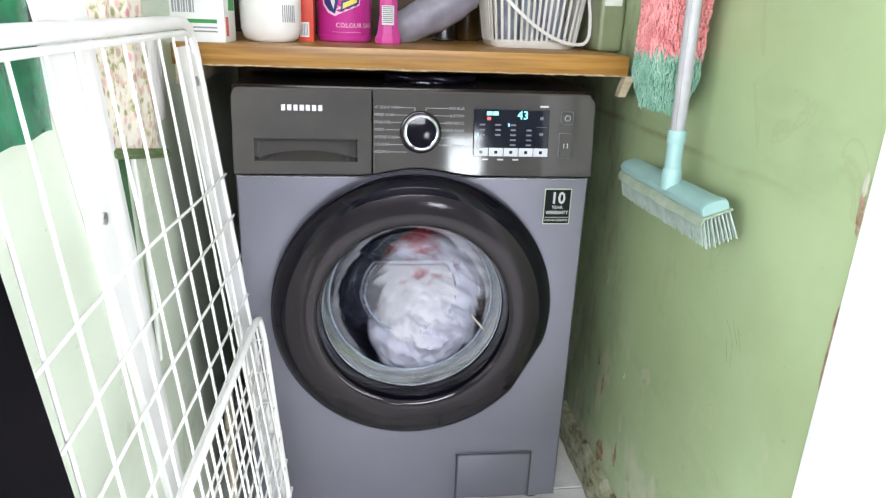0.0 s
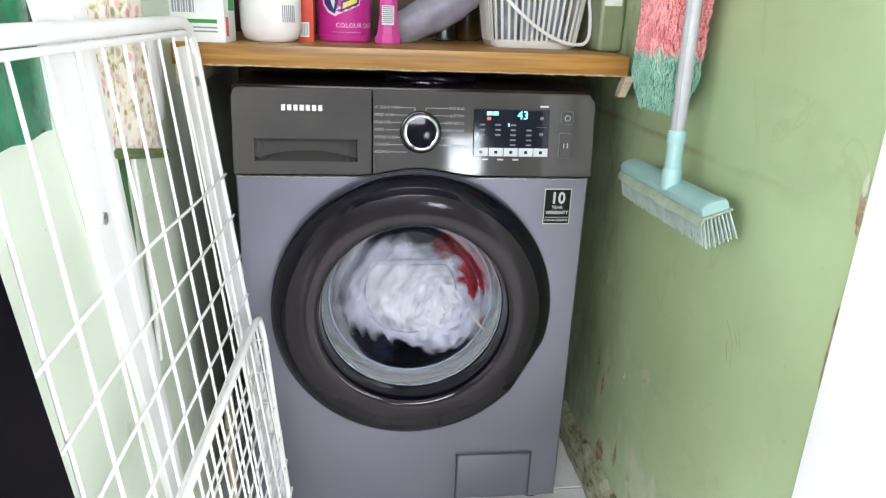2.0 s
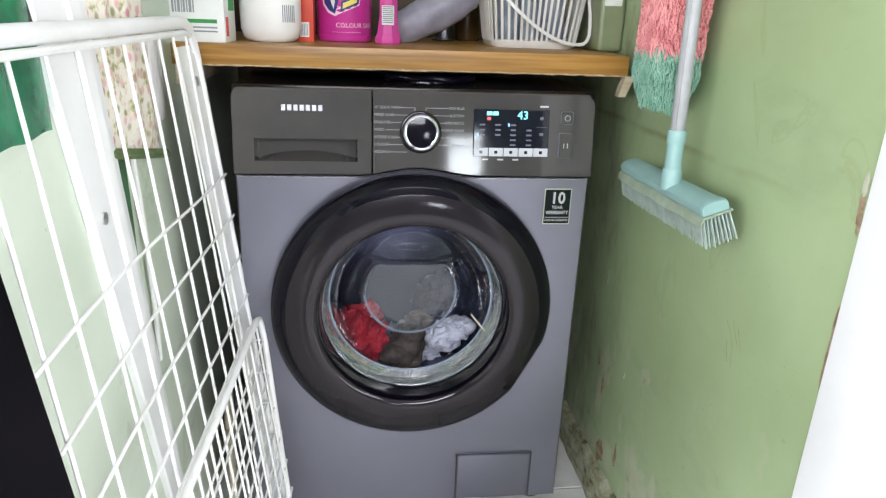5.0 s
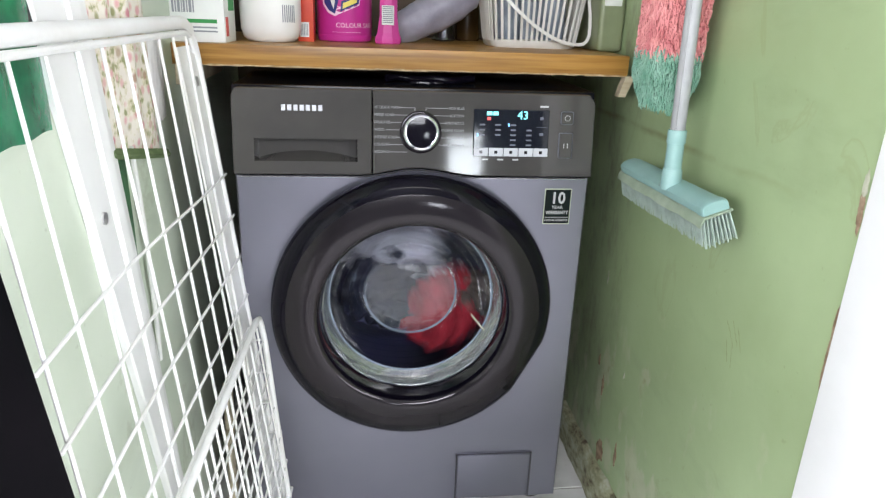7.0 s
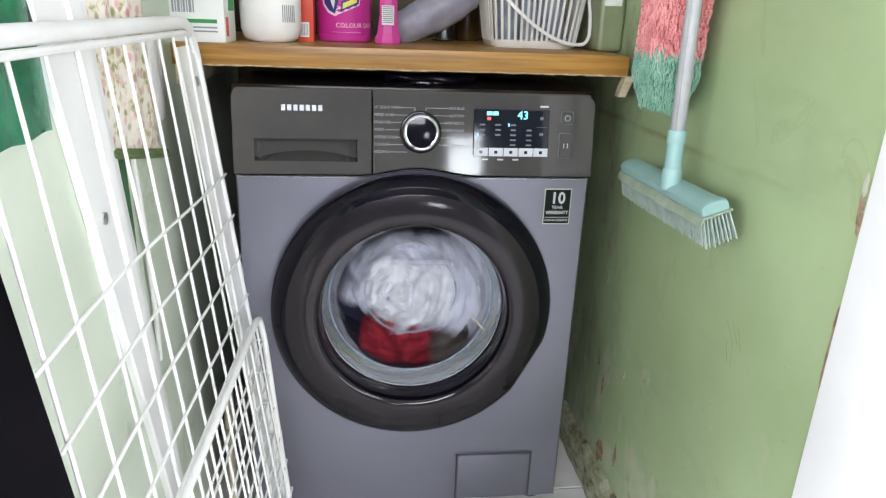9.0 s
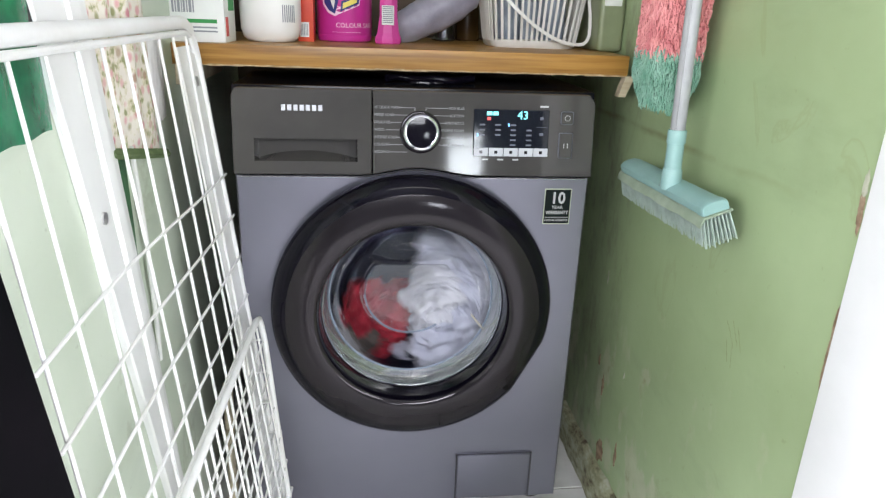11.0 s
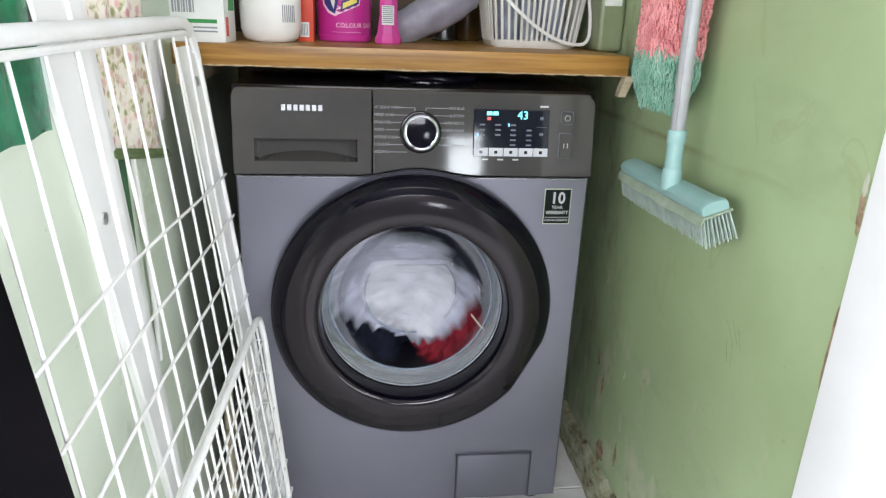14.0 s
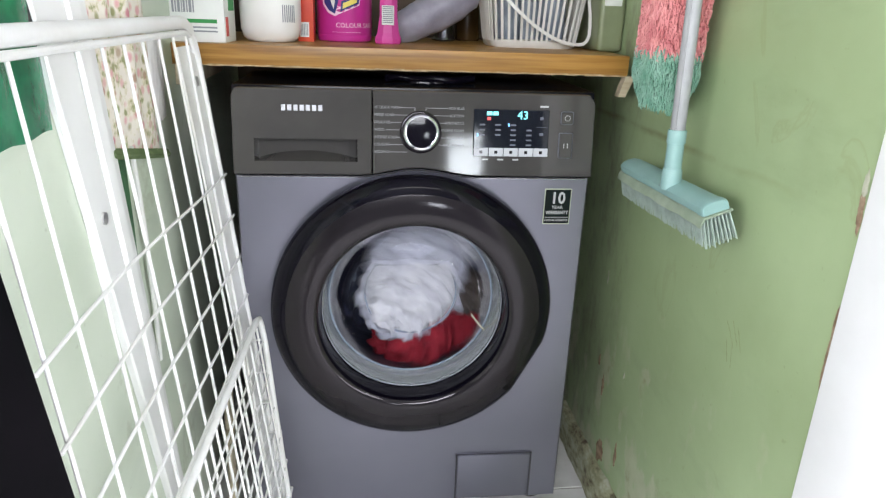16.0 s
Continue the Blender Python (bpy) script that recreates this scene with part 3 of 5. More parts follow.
# filter flap
flap = part("filter_flap", box((0.0935, -0.0065, 0.0335), (0.2410, -0.0035, 0.1350), 0.0028, 2), STEEL_GREY, washer, "filter flap in the lower front")
gap_bm = bmesh.new()
for lo, hi in (((0.0905, 0.0325), (0.0925, 0.1375)), ((0.2420, 0.0325), (0.2440, 0.1375)), ((0.0905, 0.1362), (0.2440, 0.1378))):
    box((lo[0], -0.0050, lo[1]), (hi[0], -0.0042, hi[1]), bm=gap_bm)
part("filter_gap", gap_bm, RUBBER, washer)

# porthole door
def notch(a, r):
    """The finger recess flattens the rim low on one side."""
    d = math.degrees(a)
    d = d - 360 if d > 180 else d
    if r < 0.22 or not -50 < d < -5:
        return 1.0
    return min(1.0, math.cos(radians(22.5)) * 1.055 / math.cos(radians(d + 27.5)))


door = part("door", lathe_y([(0.2440, -0.004), (0.2490, -0.007), (0.2505, -0.013), (0.2495, -0.021), (0.2450, -0.029), (0.2370, -0.0360), (0.2300, -0.0398), (0.2230, -0.0428)], XC, ZC, 160, shape=notch), BLACK_GLOSS, washer, "round black glossy porthole door")
# ring face is black too; the floor's reflection is put into its colour
part("ring_face", lathe_y([(0.2232, -0.0427), (0.2140, -0.0452), (0.2060, -0.0468), (0.1960, -0.0480), (0.1860, -0.0484), (0.1780, -0.0478), (0.1725, -0.0458), (0.1690, -0.0425)], XC, ZC, 160), LIGHTENED_BLACK, door, "face of the black ring, lightened brown-grey for the reflected floor")
part("inner_ring", lathe_y([(0.1692, -0.0427), (0.1668, -0.0380), (0.1652, -0.0300), (0.1642, -0.0100), (0.1640, 0.0400)], XC, ZC, 160), BLACK_GLOSS, door, "deep black collar round the glass")
part("chrome_line", lathe_y([(0.1640, -0.0010), (0.1632, -0.0022), (0.1624, -0.0010), (0.1622, 0.0040)], XC, ZC, 144), CHROME, door, "thin bright rim round the glass")
part("glass_rim", lathe_y([(0.1624, 0.0030), (0.1605, 0.0045), (0.1580, 0.0150), (0.1555, 0.0310), (0.1535, 0.0440)], XC, ZC, 144), GLASS_RIM, door, "thick frosted glass rim")


part("rim_edge", lathe_y([(0.1537, 0.0435), (0.1525, 0.0455), (0.1510, 0.0450), (0.1517, 0.0430)], XC, ZC, 144), thin_glass("wet_glass_edge", (0.8, 0.85, 0.86), veil=0.55, rough=0.08), door, "wet inner edge of the glass")
random.seed(8)
drops = bmesh.new()
for i in range(220):
    a = radians(random.gauss(270, 26))
    r = 0.1525 + random.uniform(-0.0005, 0.003)
    d = bmesh.ops.create_icosphere(drops, subdivisions=1, radius=random.uniform(0.0005, 0.0014))
    bmesh.ops.translate(drops, verts=d["verts"], vec=(XC + r * math.cos(a), 0.0445 - (r - 0.1525) * 2.5, ZC + r * math.sin(a)))
tagged(part("water_drops", drops, Mat("water_drop", (0.9, 0.92, 0.95), 0.05, Transmission_Weight=0.5).m, door), kind="stuff")


tag_bm = loft([[Vector((0.1130 + 0.027 * f, 0.0400 + d, 0.4220 - 0.034 * f + w)) for d, w in ((0, -0.0022), (0, 0.0022), (0.002, 0.0022), (0.002, -0.0022))] for f in (0, 0.5, 1)], caps=True)
part("seal_tag", tag_bm, Mat("cream_tag", (0.55, 0.50, 0.38), 0.6).m, door, "small cream tag inside the seal", smooth=False)


def dee(k, n, s=1.0):
    """A round bowl end with its top cut flat."""
    a = k * math.tau / n
    x, z = 0.0885 * s * math.cos(a), 0.086 * s * math.sin(a)
    return Vector((0.002 + x, 0, 0.437 + min(z, 0.057 * s)))


n = 144
rows = []
for f, y in ((0.0, 0.044), (0.10, 0.057), (0.32, 0.076), (0.60, 0.092), (0.84, 0.103), (0.96, 0.110), (1.0, 0.115)):
    row = []
    for k in range(n):
        a = k * math.tau / n
        c = Vector((XC + 0.1535 * math.cos(a), 0, ZC + 0.1535 * math.sin(a)))
        p = c.lerp(dee(k, n, 1.04), f)
        p.y = y
        row.append(p)
    rows.append(row)
bowl = loft(rows)
part("glass_bowl", bowl, GLASS, door, "clear glass bowl with a flat-topped end")
face_row = [dee(k, n) + Vector((0, 0.1175, 0)) for k in range(n)]
edge_row = [rows[-1][k] for k in range(n)]
bm = loft([edge_row, face_row])
part("bowl_edge", bm, thin_glass("bowl_edge_glass", (0.75, 0.78, 0.80), veil=0.34, rough=0.1), door, "bright moulded edge of the glass end")
bm = bmesh.new()
bm.faces.new([bm.verts.new(p + Vector((0, 0.0002, 0))) for p in face_row])
# the veil here paints the pale haze of the room's reflection
part("bowl_end", bm, thin_glass("bowl_end_glass", (0.90, 0.90, 0.90), veil=0.05, ior=1.75, shine=1.0, ripple=0.30), door, "flat-topped clear end of the bowl")
part("gasket", lathe_y([(0.205, 0.004), (0.190, 0.010), (0.176, 0.022), (0.172, 0.045), (0.180, 0.062), (0.205, 0.070), (0.236, 0.074)], XC, ZC, 96), RUBBER, washer, "dark rubber door seal")

# drum, turning inside
drum = part("drum", lathe_y([(0.180, 0.074), (0.200, 0.076), (0.232, 0.080), (0.238, 0.090), (0.238, 0.35), (0.225, 0.365), (0.12, 0.372), (0.02, 0.368)], 0, 0, 96, cap=True), DRUM_M, washer, "perforated steel drum")
drum.location = (XC, 0, ZC)
for i in range(3):
    a = math.tau * i / 3 + 0.3
    bm = loft([[Vector((0.238 - h, y, w)) for w in ws] for y, h, ws in
               ((0.085, 0.004, (-0.03, -0.012, 0, 0.012, 0.03)), (0.100, 0.036, (-0.028, -0.010, 0, 0.010, 0.028)), (0.30, 0.050, (-0.028, -0.010, 0, 0.010, 0.028)), (0.345, 0.01, (-0.03, -0.012, 0, 0.012, 0.03)))], closed=False)
    for v in bm.verts:
        if abs(v.co.z) > 0.02:
            v.co.x = 0.237
    bm.transform(Matrix.Rotation(a, 4, "Y"))
    part("lifter", bm, DRUM_M, drum, "steel lifter rib")
bm = bmesh.new()
for i in range(60):
    for j in range(9):
        a = math.tau * (i + 0.5 * (j % 2)) / 60
        c, s = math.cos(a), math.sin(a)
        y = 0.105 + j * 0.028
        vs = [bm.verts.new((0.2368 * c - s * 0.0026 * p, y + 0.0026 * q, 0.2368 * s + c * 0.0026 * p)) for p, q in ((1, 0), (0.7, 0.7), (0, 1), (-0.7, 0.7), (-1, 0), (-0.7, -0.7), (0, -1), (0.7, -0.7))]
        bm.faces.new(vs)
tagged(part("drum_holes", bm, HOLE, drum, smooth=False), kind="stuff")

# ---------------------------------------------------------------- shelf over the machine
ST = 0.904
shelf = thing("shelf", (0, 0.3, 0.868), "thick varnished wooden board shelf with a chipped lower front edge", "shelf")
part("board", box((-0.399, 0.060, 0.8700), (0.372, 0.55, ST), 0.003), OAK, shelf)
bm = bmesh.new()
random.seed(4)
x = -0.399
while x < 0.37:
    w = random.uniform(0.006, 0.022)
    d = random.uniform(0.0004, 0.0018)
    box((x, 0.0592 - d * 0.3, 0.8700 - d), (min(x + w, 0.371), 0.068, 0.8706 + random.uniform(0, 0.0012)), bm=bm)
    x += w
part("raw_edge", bm, CHIP, shelf, "ragged raw chipboard along the lower edge", smooth=False)
solo("shelf_batten", loft([[Vector((x + o, y, z)) for x, y in ((0, 0.056), (w, 0.056), (w, 0.074), (0, 0.074))] for o, w, z in ((0.357, 0.013, 0.834), (0.361, 0.015, 0.850), (0.367, 0.017, 0.8695))], caps=True), BEIGE_WOOD, "pale split wooden batten under the end of the shelf", "batten", smooth=False)
solo("shelf_batten", box((-0.3995, 0.075, 0.835), (-0.372, 0.32, 0.868), 0.002), BEIGE_WOOD, "pale wooden batten under the shelf on the wall", "batten")

# carton
PAPER = Mat("carton_white", (0.72, 0.73, 0.70), 0.55).vary((0.68, 0.69, 0.66), (0.76, 0.77, 0.74), 10).m
GREEN_INK = Mat("green_ink", (0.03, 0.25, 0.06), 0.5).m
GREY_INK = Mat("grey_ink", (0.25, 0.26, 0.28), 0.5).m
RED_INK = Mat("red_ink", (0.55, 0.05, 0.04), 0.5).m
carton = thing("carton", (-0.36, 0.11, ST), "white cardboard carton with a green stripe and a barcode", "carton")
TURN = Matrix.Translation((-0.314, 0.075, ST)) @ pose(0, 0, 0, 0, 0, -3)


def turned(lo, hi, bevel=0.0):
    bm = box(lo, hi, bevel)
    bm.transform(TURN)
    return bm


part("box", turned((-0.125, 0.0, 0.0), (0.0, 0.075, 0.19), 0.0015), PAPER, carton)
part("stripe", turned((-0.080, -0.0012, 0.030), (-0.012, -0.0002, 0.036)), GREEN_INK, carton, "green stripe")
for i, (a, w) in enumerate(((0, 3), (5, 2), (9, 4), (15, 1.5), (18, 3), (23, 2), (27, 4), (33, 2))):
    part("barcode_bar", turned((-0.082 + a * 0.001, -0.0012, 0.046), (-0.082 + (a + w) * 0.001, -0.0002, 0.085)), GREY_INK, carton)
for z0 in (0.022, 0.016):
    part("print_line", turned((-0.080, -0.0012, z0), (-0.012, -0.0002, z0 + 0.0025)), GREY_INK, carton)
part("side_mark", turned((-0.0002, 0.008, 0.010), (0.0010, 0.022, 0.040)), RED_INK, carton)
part("side_mark", turned((-0.0002, 0.030, 0.050), (0.0010, 0.064, 0.072)), GREEN_INK, carton)

# white bottle with rounded foot
WHITE_PL = Mat("white_bottle_plastic", (0.76, 0.75, 0.72), 0.32).vary((0.73, 0.72, 0.69), (0.79, 0.78, 0.75), 8).m
bottle = thing("bottle", (-0.252, 0.16, ST), "white plastic detergent bottle with a printed label", "bottle")
prof = [(0.030, ST), (0.040, ST + 0.001), (0.048, ST + 0.008), (0.052, ST + 0.022), (0.053, ST + 0.05), (0.053, ST + 0.15), (0.045, ST + 0.18), (0.02, ST + 0.20), (0.018, ST + 0.22)]
part("flask", lathe_z(prof, -0.252, 0.17, 48, sy=0.8), WHITE_PL, bottle)
for i in range(7):
    a = radians(-62 + i * 4.2)
    part("barcode_bar", box((-0.252 + 0.0537 * math.cos(a) - 0.0008, 0.17 + 0.0430 * math.sin(a) - 0.0006, ST + 0.034), (-0.252 + 0.0537 * math.cos(a) + 0.0008, 0.17 + 0.0430 * math.sin(a) + 0.0006, ST + 0.062)), GREY_INK, bottle)

# orange-red small box
ORANGE = Mat("orange_card", (0.62, 0.06, 0.02), 0.45).vary((0.58, 0.05, 0.02), (0.66, 0.08, 0.03), 12).m
small = thing("small_box", (-0.190, 0.22, ST), "small orange-red cardboard box with a white barcode patch", "box")
part("box", box((-0.2085, 0.200, ST), (-0.1800, 0.250, ST + 0.16), 0.001), ORANGE, small)
patch = part("patch", box((-0.2045, 0.1990, ST + 0.008), (-0.1880, 0.1998, ST + 0.034)), PAPER, small)
for i in range(5):
    part("barcode_bar", box((-0.2030 + i * 0.0029, 0.1982, ST + 0.011), (-0.2016 + i * 0.0029, 0.1988, ST + 0.031)), GREY_INK, patch)

# pink tub
PINK = Mat("pink_tub_plastic", (0.52, 0.03, 0.27), 0.28).vary((0.48, 0.025, 0.24), (0.56, 0.04, 0.30), 9).m
NAVY_INK = Mat("navy_ink", (0.02, 0.03, 0.16), 0.4).m
PALE_PINK = Mat("pale_pink_ink", (0.80, 0.55, 0.68), 0.45).m
YELLOW_INK = Mat("yellow_ink", (0.75, 0.62, 0.12), 0.45).m
tub = thing("tub", (-0.125, 0.26, ST), "bright pink plastic stain-remover tub with a blue emblem", "tub")
tx, ty, tr = -0.1255, 0.265, 0.0520
part("canister", lathe_z([(0.046, ST), (0.050, ST + 0.002), (tr, ST + 0.008), (tr, ST + 0.012), (tr - 0.001, ST + 0.013), (tr, ST + 0.015), (tr, ST + 0.12), (0.048, ST + 0.13), (0.048, ST + 0.15)], tx, ty, 64), PINK, tub)


def wrap(u, v, r):
    """A place on the tub's round side: u metres round it, v up."""
    a = -math.pi / 2 + u / tr
    return Vector((tx + r * math.cos(a), ty + r * math.sin(a), ST + v))


def decal(name, outline, mat, lift):
    bm = bmesh.new()
    low = [bm.verts.new(wrap(u, v, tr + lift)) for u, v in outline]
    f = bm.faces.new(low)
    bmesh.ops.triangulate(bm, faces=[f])
    bmesh.ops.subdivide_edges(bm, edges=bm.edges, cuts=2, use_grid_fill=True)
    for v in bm.verts:
        d = Vector((v.co.x - tx, v.co.y - ty, 0)).normalized() * (tr + lift)
        v.co.x, v.co.y = tx + d.x, ty + d.y
    return part(name, bm, mat, tub)


decal("emblem_edge", [(-0.044, 0.10), (-0.042, 0.066), (-0.030, 0.051), (-0.016, 0.046), (-0.006, 0.051), (0.030, 0.066), (0.036, 0.10)], PALE_PINK, 0.0006)
decal("emblem", [(-0.040, 0.10), (-0.038, 0.069), (-0.028, 0.056), (-0.016, 0.050), (-0.010, 0.070), (-0.006, 0.10)], NAVY_INK, 0.0012)
decal("emblem_mark", [(-0.030, 0.10), (-0.024, 0.072), (-0.018, 0.058), (-0.015, 0.075), (-0.014, 0.10)], PAPER, 0.0018)
decal("banner", [(-0.006, 0.054), (0.028, 0.069), (0.030, 0.086), (-0.004, 0.072)], NAVY_INK, 0.0018)
decal("banner_mark", [(-0.002, 0.059), (0.024, 0.071), (0.025, 0.080), (-0.001, 0.069)], YELLOW_INK, 0.0024)
def curved_word(text, u0, v, size, mat):
    cu = bpy.data.curves.new("word", "FONT")
    cu.body, cu.size, cu.resolution_u = text, size, 2
    tmp = bpy.data.objects.new("word", cu)
    me = bpy.data.meshes.new_from_object(tmp)
    bpy.data.objects.remove(tmp)
    bm = bmesh.new()
    bm.from_mesh(me)
    for q in bm.verts:
        q.co = wrap(u0 + q.co.x, v + q.co.y, tr + 0.0012)
    return part("word", bm, mat, tub)


curved_word("COLOUR SAFE", -0.015, 0.0265, 0.0118, PALE_PINK)
for i in range(9):
    decal("print_line", [(-0.022 + i * 0.0062, 0.0185), (-0.0175 + i * 0.0062, 0.0185), (-0.0175 + i * 0.0062, 0.0178), (-0.022 + i * 0.0062, 0.0178)], PALE_PINK, 0.0008)

# slim pink carton with barcode
PINK2 = Mat("pink_card", (0.62, 0.06, 0.32), 0.4).vary((0.58, 0.05, 0.29), (0.66, 0.08, 0.35), 12).m
slim = thing("slim_bottle", (-0.043, 0.20, ST), "slim pink plastic bottle with a barcode label", "bottle")
part("flask", lathe_z([(0.024, ST), (0.0265, ST + 0.002), (0.0270, ST + 0.010), (0.0225, ST + 0.020), (0.0178, ST + 0.05), (0.0178, ST + 0.15), (0.012, ST + 0.17)], -0.043, 0.215, 8, sy=0.7, turn=0.39), PINK2, slim, smooth=False)
lab = part("label_patch", box((-0.0560, 0.1985, ST + 0.034), (-0.0335, 0.1995, ST + 0.068)), PAPER, slim)
for i in range(9):
    part("barcode_bar", box((-0.0545, 0.1975, ST + 0.0375 + i * 0.0034), (-0.0350, 0.1983, ST + 0.0392 + i * 0.0034)), GREY_INK, lab)

# lavender-grey crumpled cloth bag lying behind
BAG_GREY = Mat("grey_plastic_bag", (0.36, 0.35, 0.42), 0.45, Sheen_Weight=0.2).vary((0.23, 0.22, 0.275), (0.36, 0.345, 0.41), 16, bump=0.4, dist=0.004).m


def crumple(bm, amp, scale, seed, ridged=True):
    o = Vector((seed * 3.1, seed * 1.7, seed * 0.9))
    for v in bm.verts:
        p = v.co * scale + o
        a = noise.noise(p)
        b = noise.noise(p * 2.3 + o)
        h = (1 - 2 * abs(a)) * 0.7 + (1 - 2 * abs(b)) * 0.35 if ridged else a + 0.5 * b
        v.co += v.normal * amp * h
    return bm


bm = bmesh.new()
roll_pts = [(-0.040, 0.30, ST + 0.020), (-0.015, 0.300, ST + 0.026), (0.020, 0.300, ST + 0.041), (0.050, 0.300, ST + 0.058), (0.085, 0.302, ST + 0.080), (0.12, 0.305, ST + 0.100), (0.15, 0.31, ST + 0.115)]
tube(roll_pts, [0.012, 0.026, 0.032, 0.034, 0.034, 0.030, 0.012], 20, bm)
bmesh.ops.subdivide_edges(bm, edges=bm.edges, cuts=1, use_grid_fill=True)
bm.normal_update()
crumple(bm, 0.006, 28, 2)
solo("rolled_bag", bm, BAG_GREY, "crumpled lavender-grey plastic bag lying on the shelf", "bag")

# metal tin behind
TIN = Mat("tin", (0.25, 0.25, 0.27), 0.25, 0.9).m
tin = thing("tin", (0.085, 0.43, ST), "small dull metal tin with a dark base", "tin")
part("can", lathe_z([(0.024, ST), (0.026, ST + 0.002), (0.026, ST + 0.004), (0.024, ST + 0.006), (0.024, ST + 0.07), (0.022, ST + 0.075)], 0.085, 0.43, 32), TIN, tin)

# slatted plastic basket
BASKET_M = Mat("cream_plastic", (0.66, 0.64, 0.60), 0.4).vary((0.60, 0.58, 0.53), (0.72, 0.70, 0.66), 14).m
basket = thing("basket", (0.232, 0.27, ST), "cream plastic slatted basket with a hanging strap handle", "basket")
bx, by, hw, hd = 0.241, 0.285, 0.086, 0.070


def rim_point(u, grow, z):
    """A place on the basket's rounded rectangle, u from 0 to 1 round it."""
    a = u * math.tau
    c, s = math.cos(a), math.sin(a)
    k = (abs(c) ** 5 + abs(s) ** 5) ** (-0.2)
    return Vector((bx + c * k * (hw + grow), by + s * k * (hd + grow), z))


part("base", loft([[rim_point(k / 48, g, z) for k in range(48)] for g, z in ((-0.01, ST), (-0.003, ST), (0, ST + 0.004), (0.001, ST + 0.014), (-0.002, ST + 0.014))], caps=True), BASKET_M, basket)
SL = 56
for k in range(SL):
    u = k / SL
    a, b = rim_point(u, 0.001, ST + 0.012), rim_point(u, 0.016, ST + 0.125)
    n1 = (rim_point(u + 0.004, 0, 0) - rim_point(u - 0.004, 0, 0)).normalized()
    n2 = Vector((n1.y, -n1.x, 0))
    bm = bmesh.new()
    rows_ = [[p + n1 * sx * 0.0023 + n2 * sy * 0.0012 for sx, sy in ((-1, -1), (1, -1), (1, 1), (-1, 1))] for p in (a, b)]
    loft(rows_, bm=bm, caps=True)
    part("slat", bm, BASKET_M, basket, smooth=False)
part("rim", loft([[rim_point(k / 48, g, z) for k in range(48)] for g, z in ((0.013, ST + 0.124), (0.020, ST + 0.124), (0.021, ST + 0.136), (0.013, ST + 0.136), (0.013, ST + 0.124))]), BASKET_M, basket)
# strap handle fallen across the front
hp = []
for i in range(15):
    f = i / 14
    hp.append(Vector((0.155 + 0.166 * f, 0.200 - 0.012 * math.sin(f * math.pi), ST + 0.110 - 0.100 * math.sin(f * math.pi / 2) ** 0.9)))
hp += [Vector((0.332, 0.202, ST + 0.012)), Vector((0.339, 0.206, ST + 0.018)), Vector((0.3435, 0.210, ST + 0.028)), Vector((0.345, 0.215, ST + 0.042)), Vector((0.345, 0.222, ST + 0.065)), Vector((0.343, 0.235, ST + 0.10))]
bm = bmesh.new()
rows_ = []
for i, p in enumerate(hp):
    d = (hp[min(i + 1, len(hp) - 1)] - hp[max(i - 1, 0)]).normalized()
    s = d.cross(Vector((0, 1, 0))).normalized()
    rows_.append([p + s * 0.0030, p + s * 0.0030 + Vector((0, 0.002, 0)), p - s * 0.0030 + Vector((0, 0.002, 0)), p - s * 0.0030])
part("handle", loft(rows_, caps=True), BASKET_M, basket, "loose strap handle")
# odds and ends inside the basket
PEG = Mat("bluish_plastic", (0.25, 0.30, 0.36), 0.4).vary((0.16, 0.20, 0.26), (0.36, 0.40, 0.45), 30).m
for i, (ox, oy, rr, hh) in enumerate(((-0.045, 0.0, 0.024, 0.10), (0.0, 0.010, 0.022, 0.085), (0.045, -0.005, 0.026, 0.11))):
    solo("peg_pot", lathe_z([(rr * 0.8, ST + 0.0055), (rr, ST + 0.008), (rr, ST + hh), (rr * 0.6, ST + hh + 0.006)], bx + ox, by + oy, 20), PEG, "small blue-grey pot standing in the basket", "pot", "pots in the basket")

# pale green jug at the wall, the shade it stands in put into its colour
JUG_M = Mat("shaded_green_plastic", (0.42, 0.50, 0.34), 0.3, Transmission_Weight=0.15).vary((0.22, 0.26, 0.145), (0.29, 0.33, 0.19), 10).m
jug = thing("jug", (0.372, 0.235, ST), "pale green plastic liquid container beside the wall, darkened for shade", "container")
part("flask", box((0.350, 0.175, ST), (0.3985, 0.285, ST + 0.19), 0.010, 4), JUG_M, jug)
part("label_patch", box((0.3555, 0.1738, ST + 0.082), (0.3885, 0.1748, ST + 0.16)), PAPER, jug)
# brown bottle deep on the shelf
BROWN = Mat("brown_glass", (0.05, 0.025, 0.01), 0.2).vary((0.04, 0.02, 0.008), (0.07, 0.04, 0.015), 10).m
brown = thing("brown_bottle", (0.135, 0.46, ST), "dim brown bottle deep on the shelf", "bottle")
part("flask", lathe_z([(0.025, ST), (0.028, ST + 0.004), (0.028, ST + 0.11), (0.012, ST + 0.14), (0.012, ST + 0.17)], 0.142, 0.46, 32), BROWN, brown)

# black hose and clip lying on the machine's lid
bm = tube([(-0.05 + 0.014 * i, 0.085 + 0.015 * math.sin(i * 0.7), 0.8535 + 0.002 * math.sin(i * 1.3)) for i in range(12)], 0.0065, 10)
solo("hose", bm, BLACK_GLOSS, "thin black glossy hose lying on the machine lid", "hose")
bm = tube([(0.02 + 0.03 * math.cos(a * 0.35), 0.070 + 0.010 * math.sin(a * 0.35), 0.8495) for a in range(18)], 0.0030, 8, closed=True)
solo("cable", bm, BLACK_GLOSS, "loop of black cable on the machine lid", "cable")

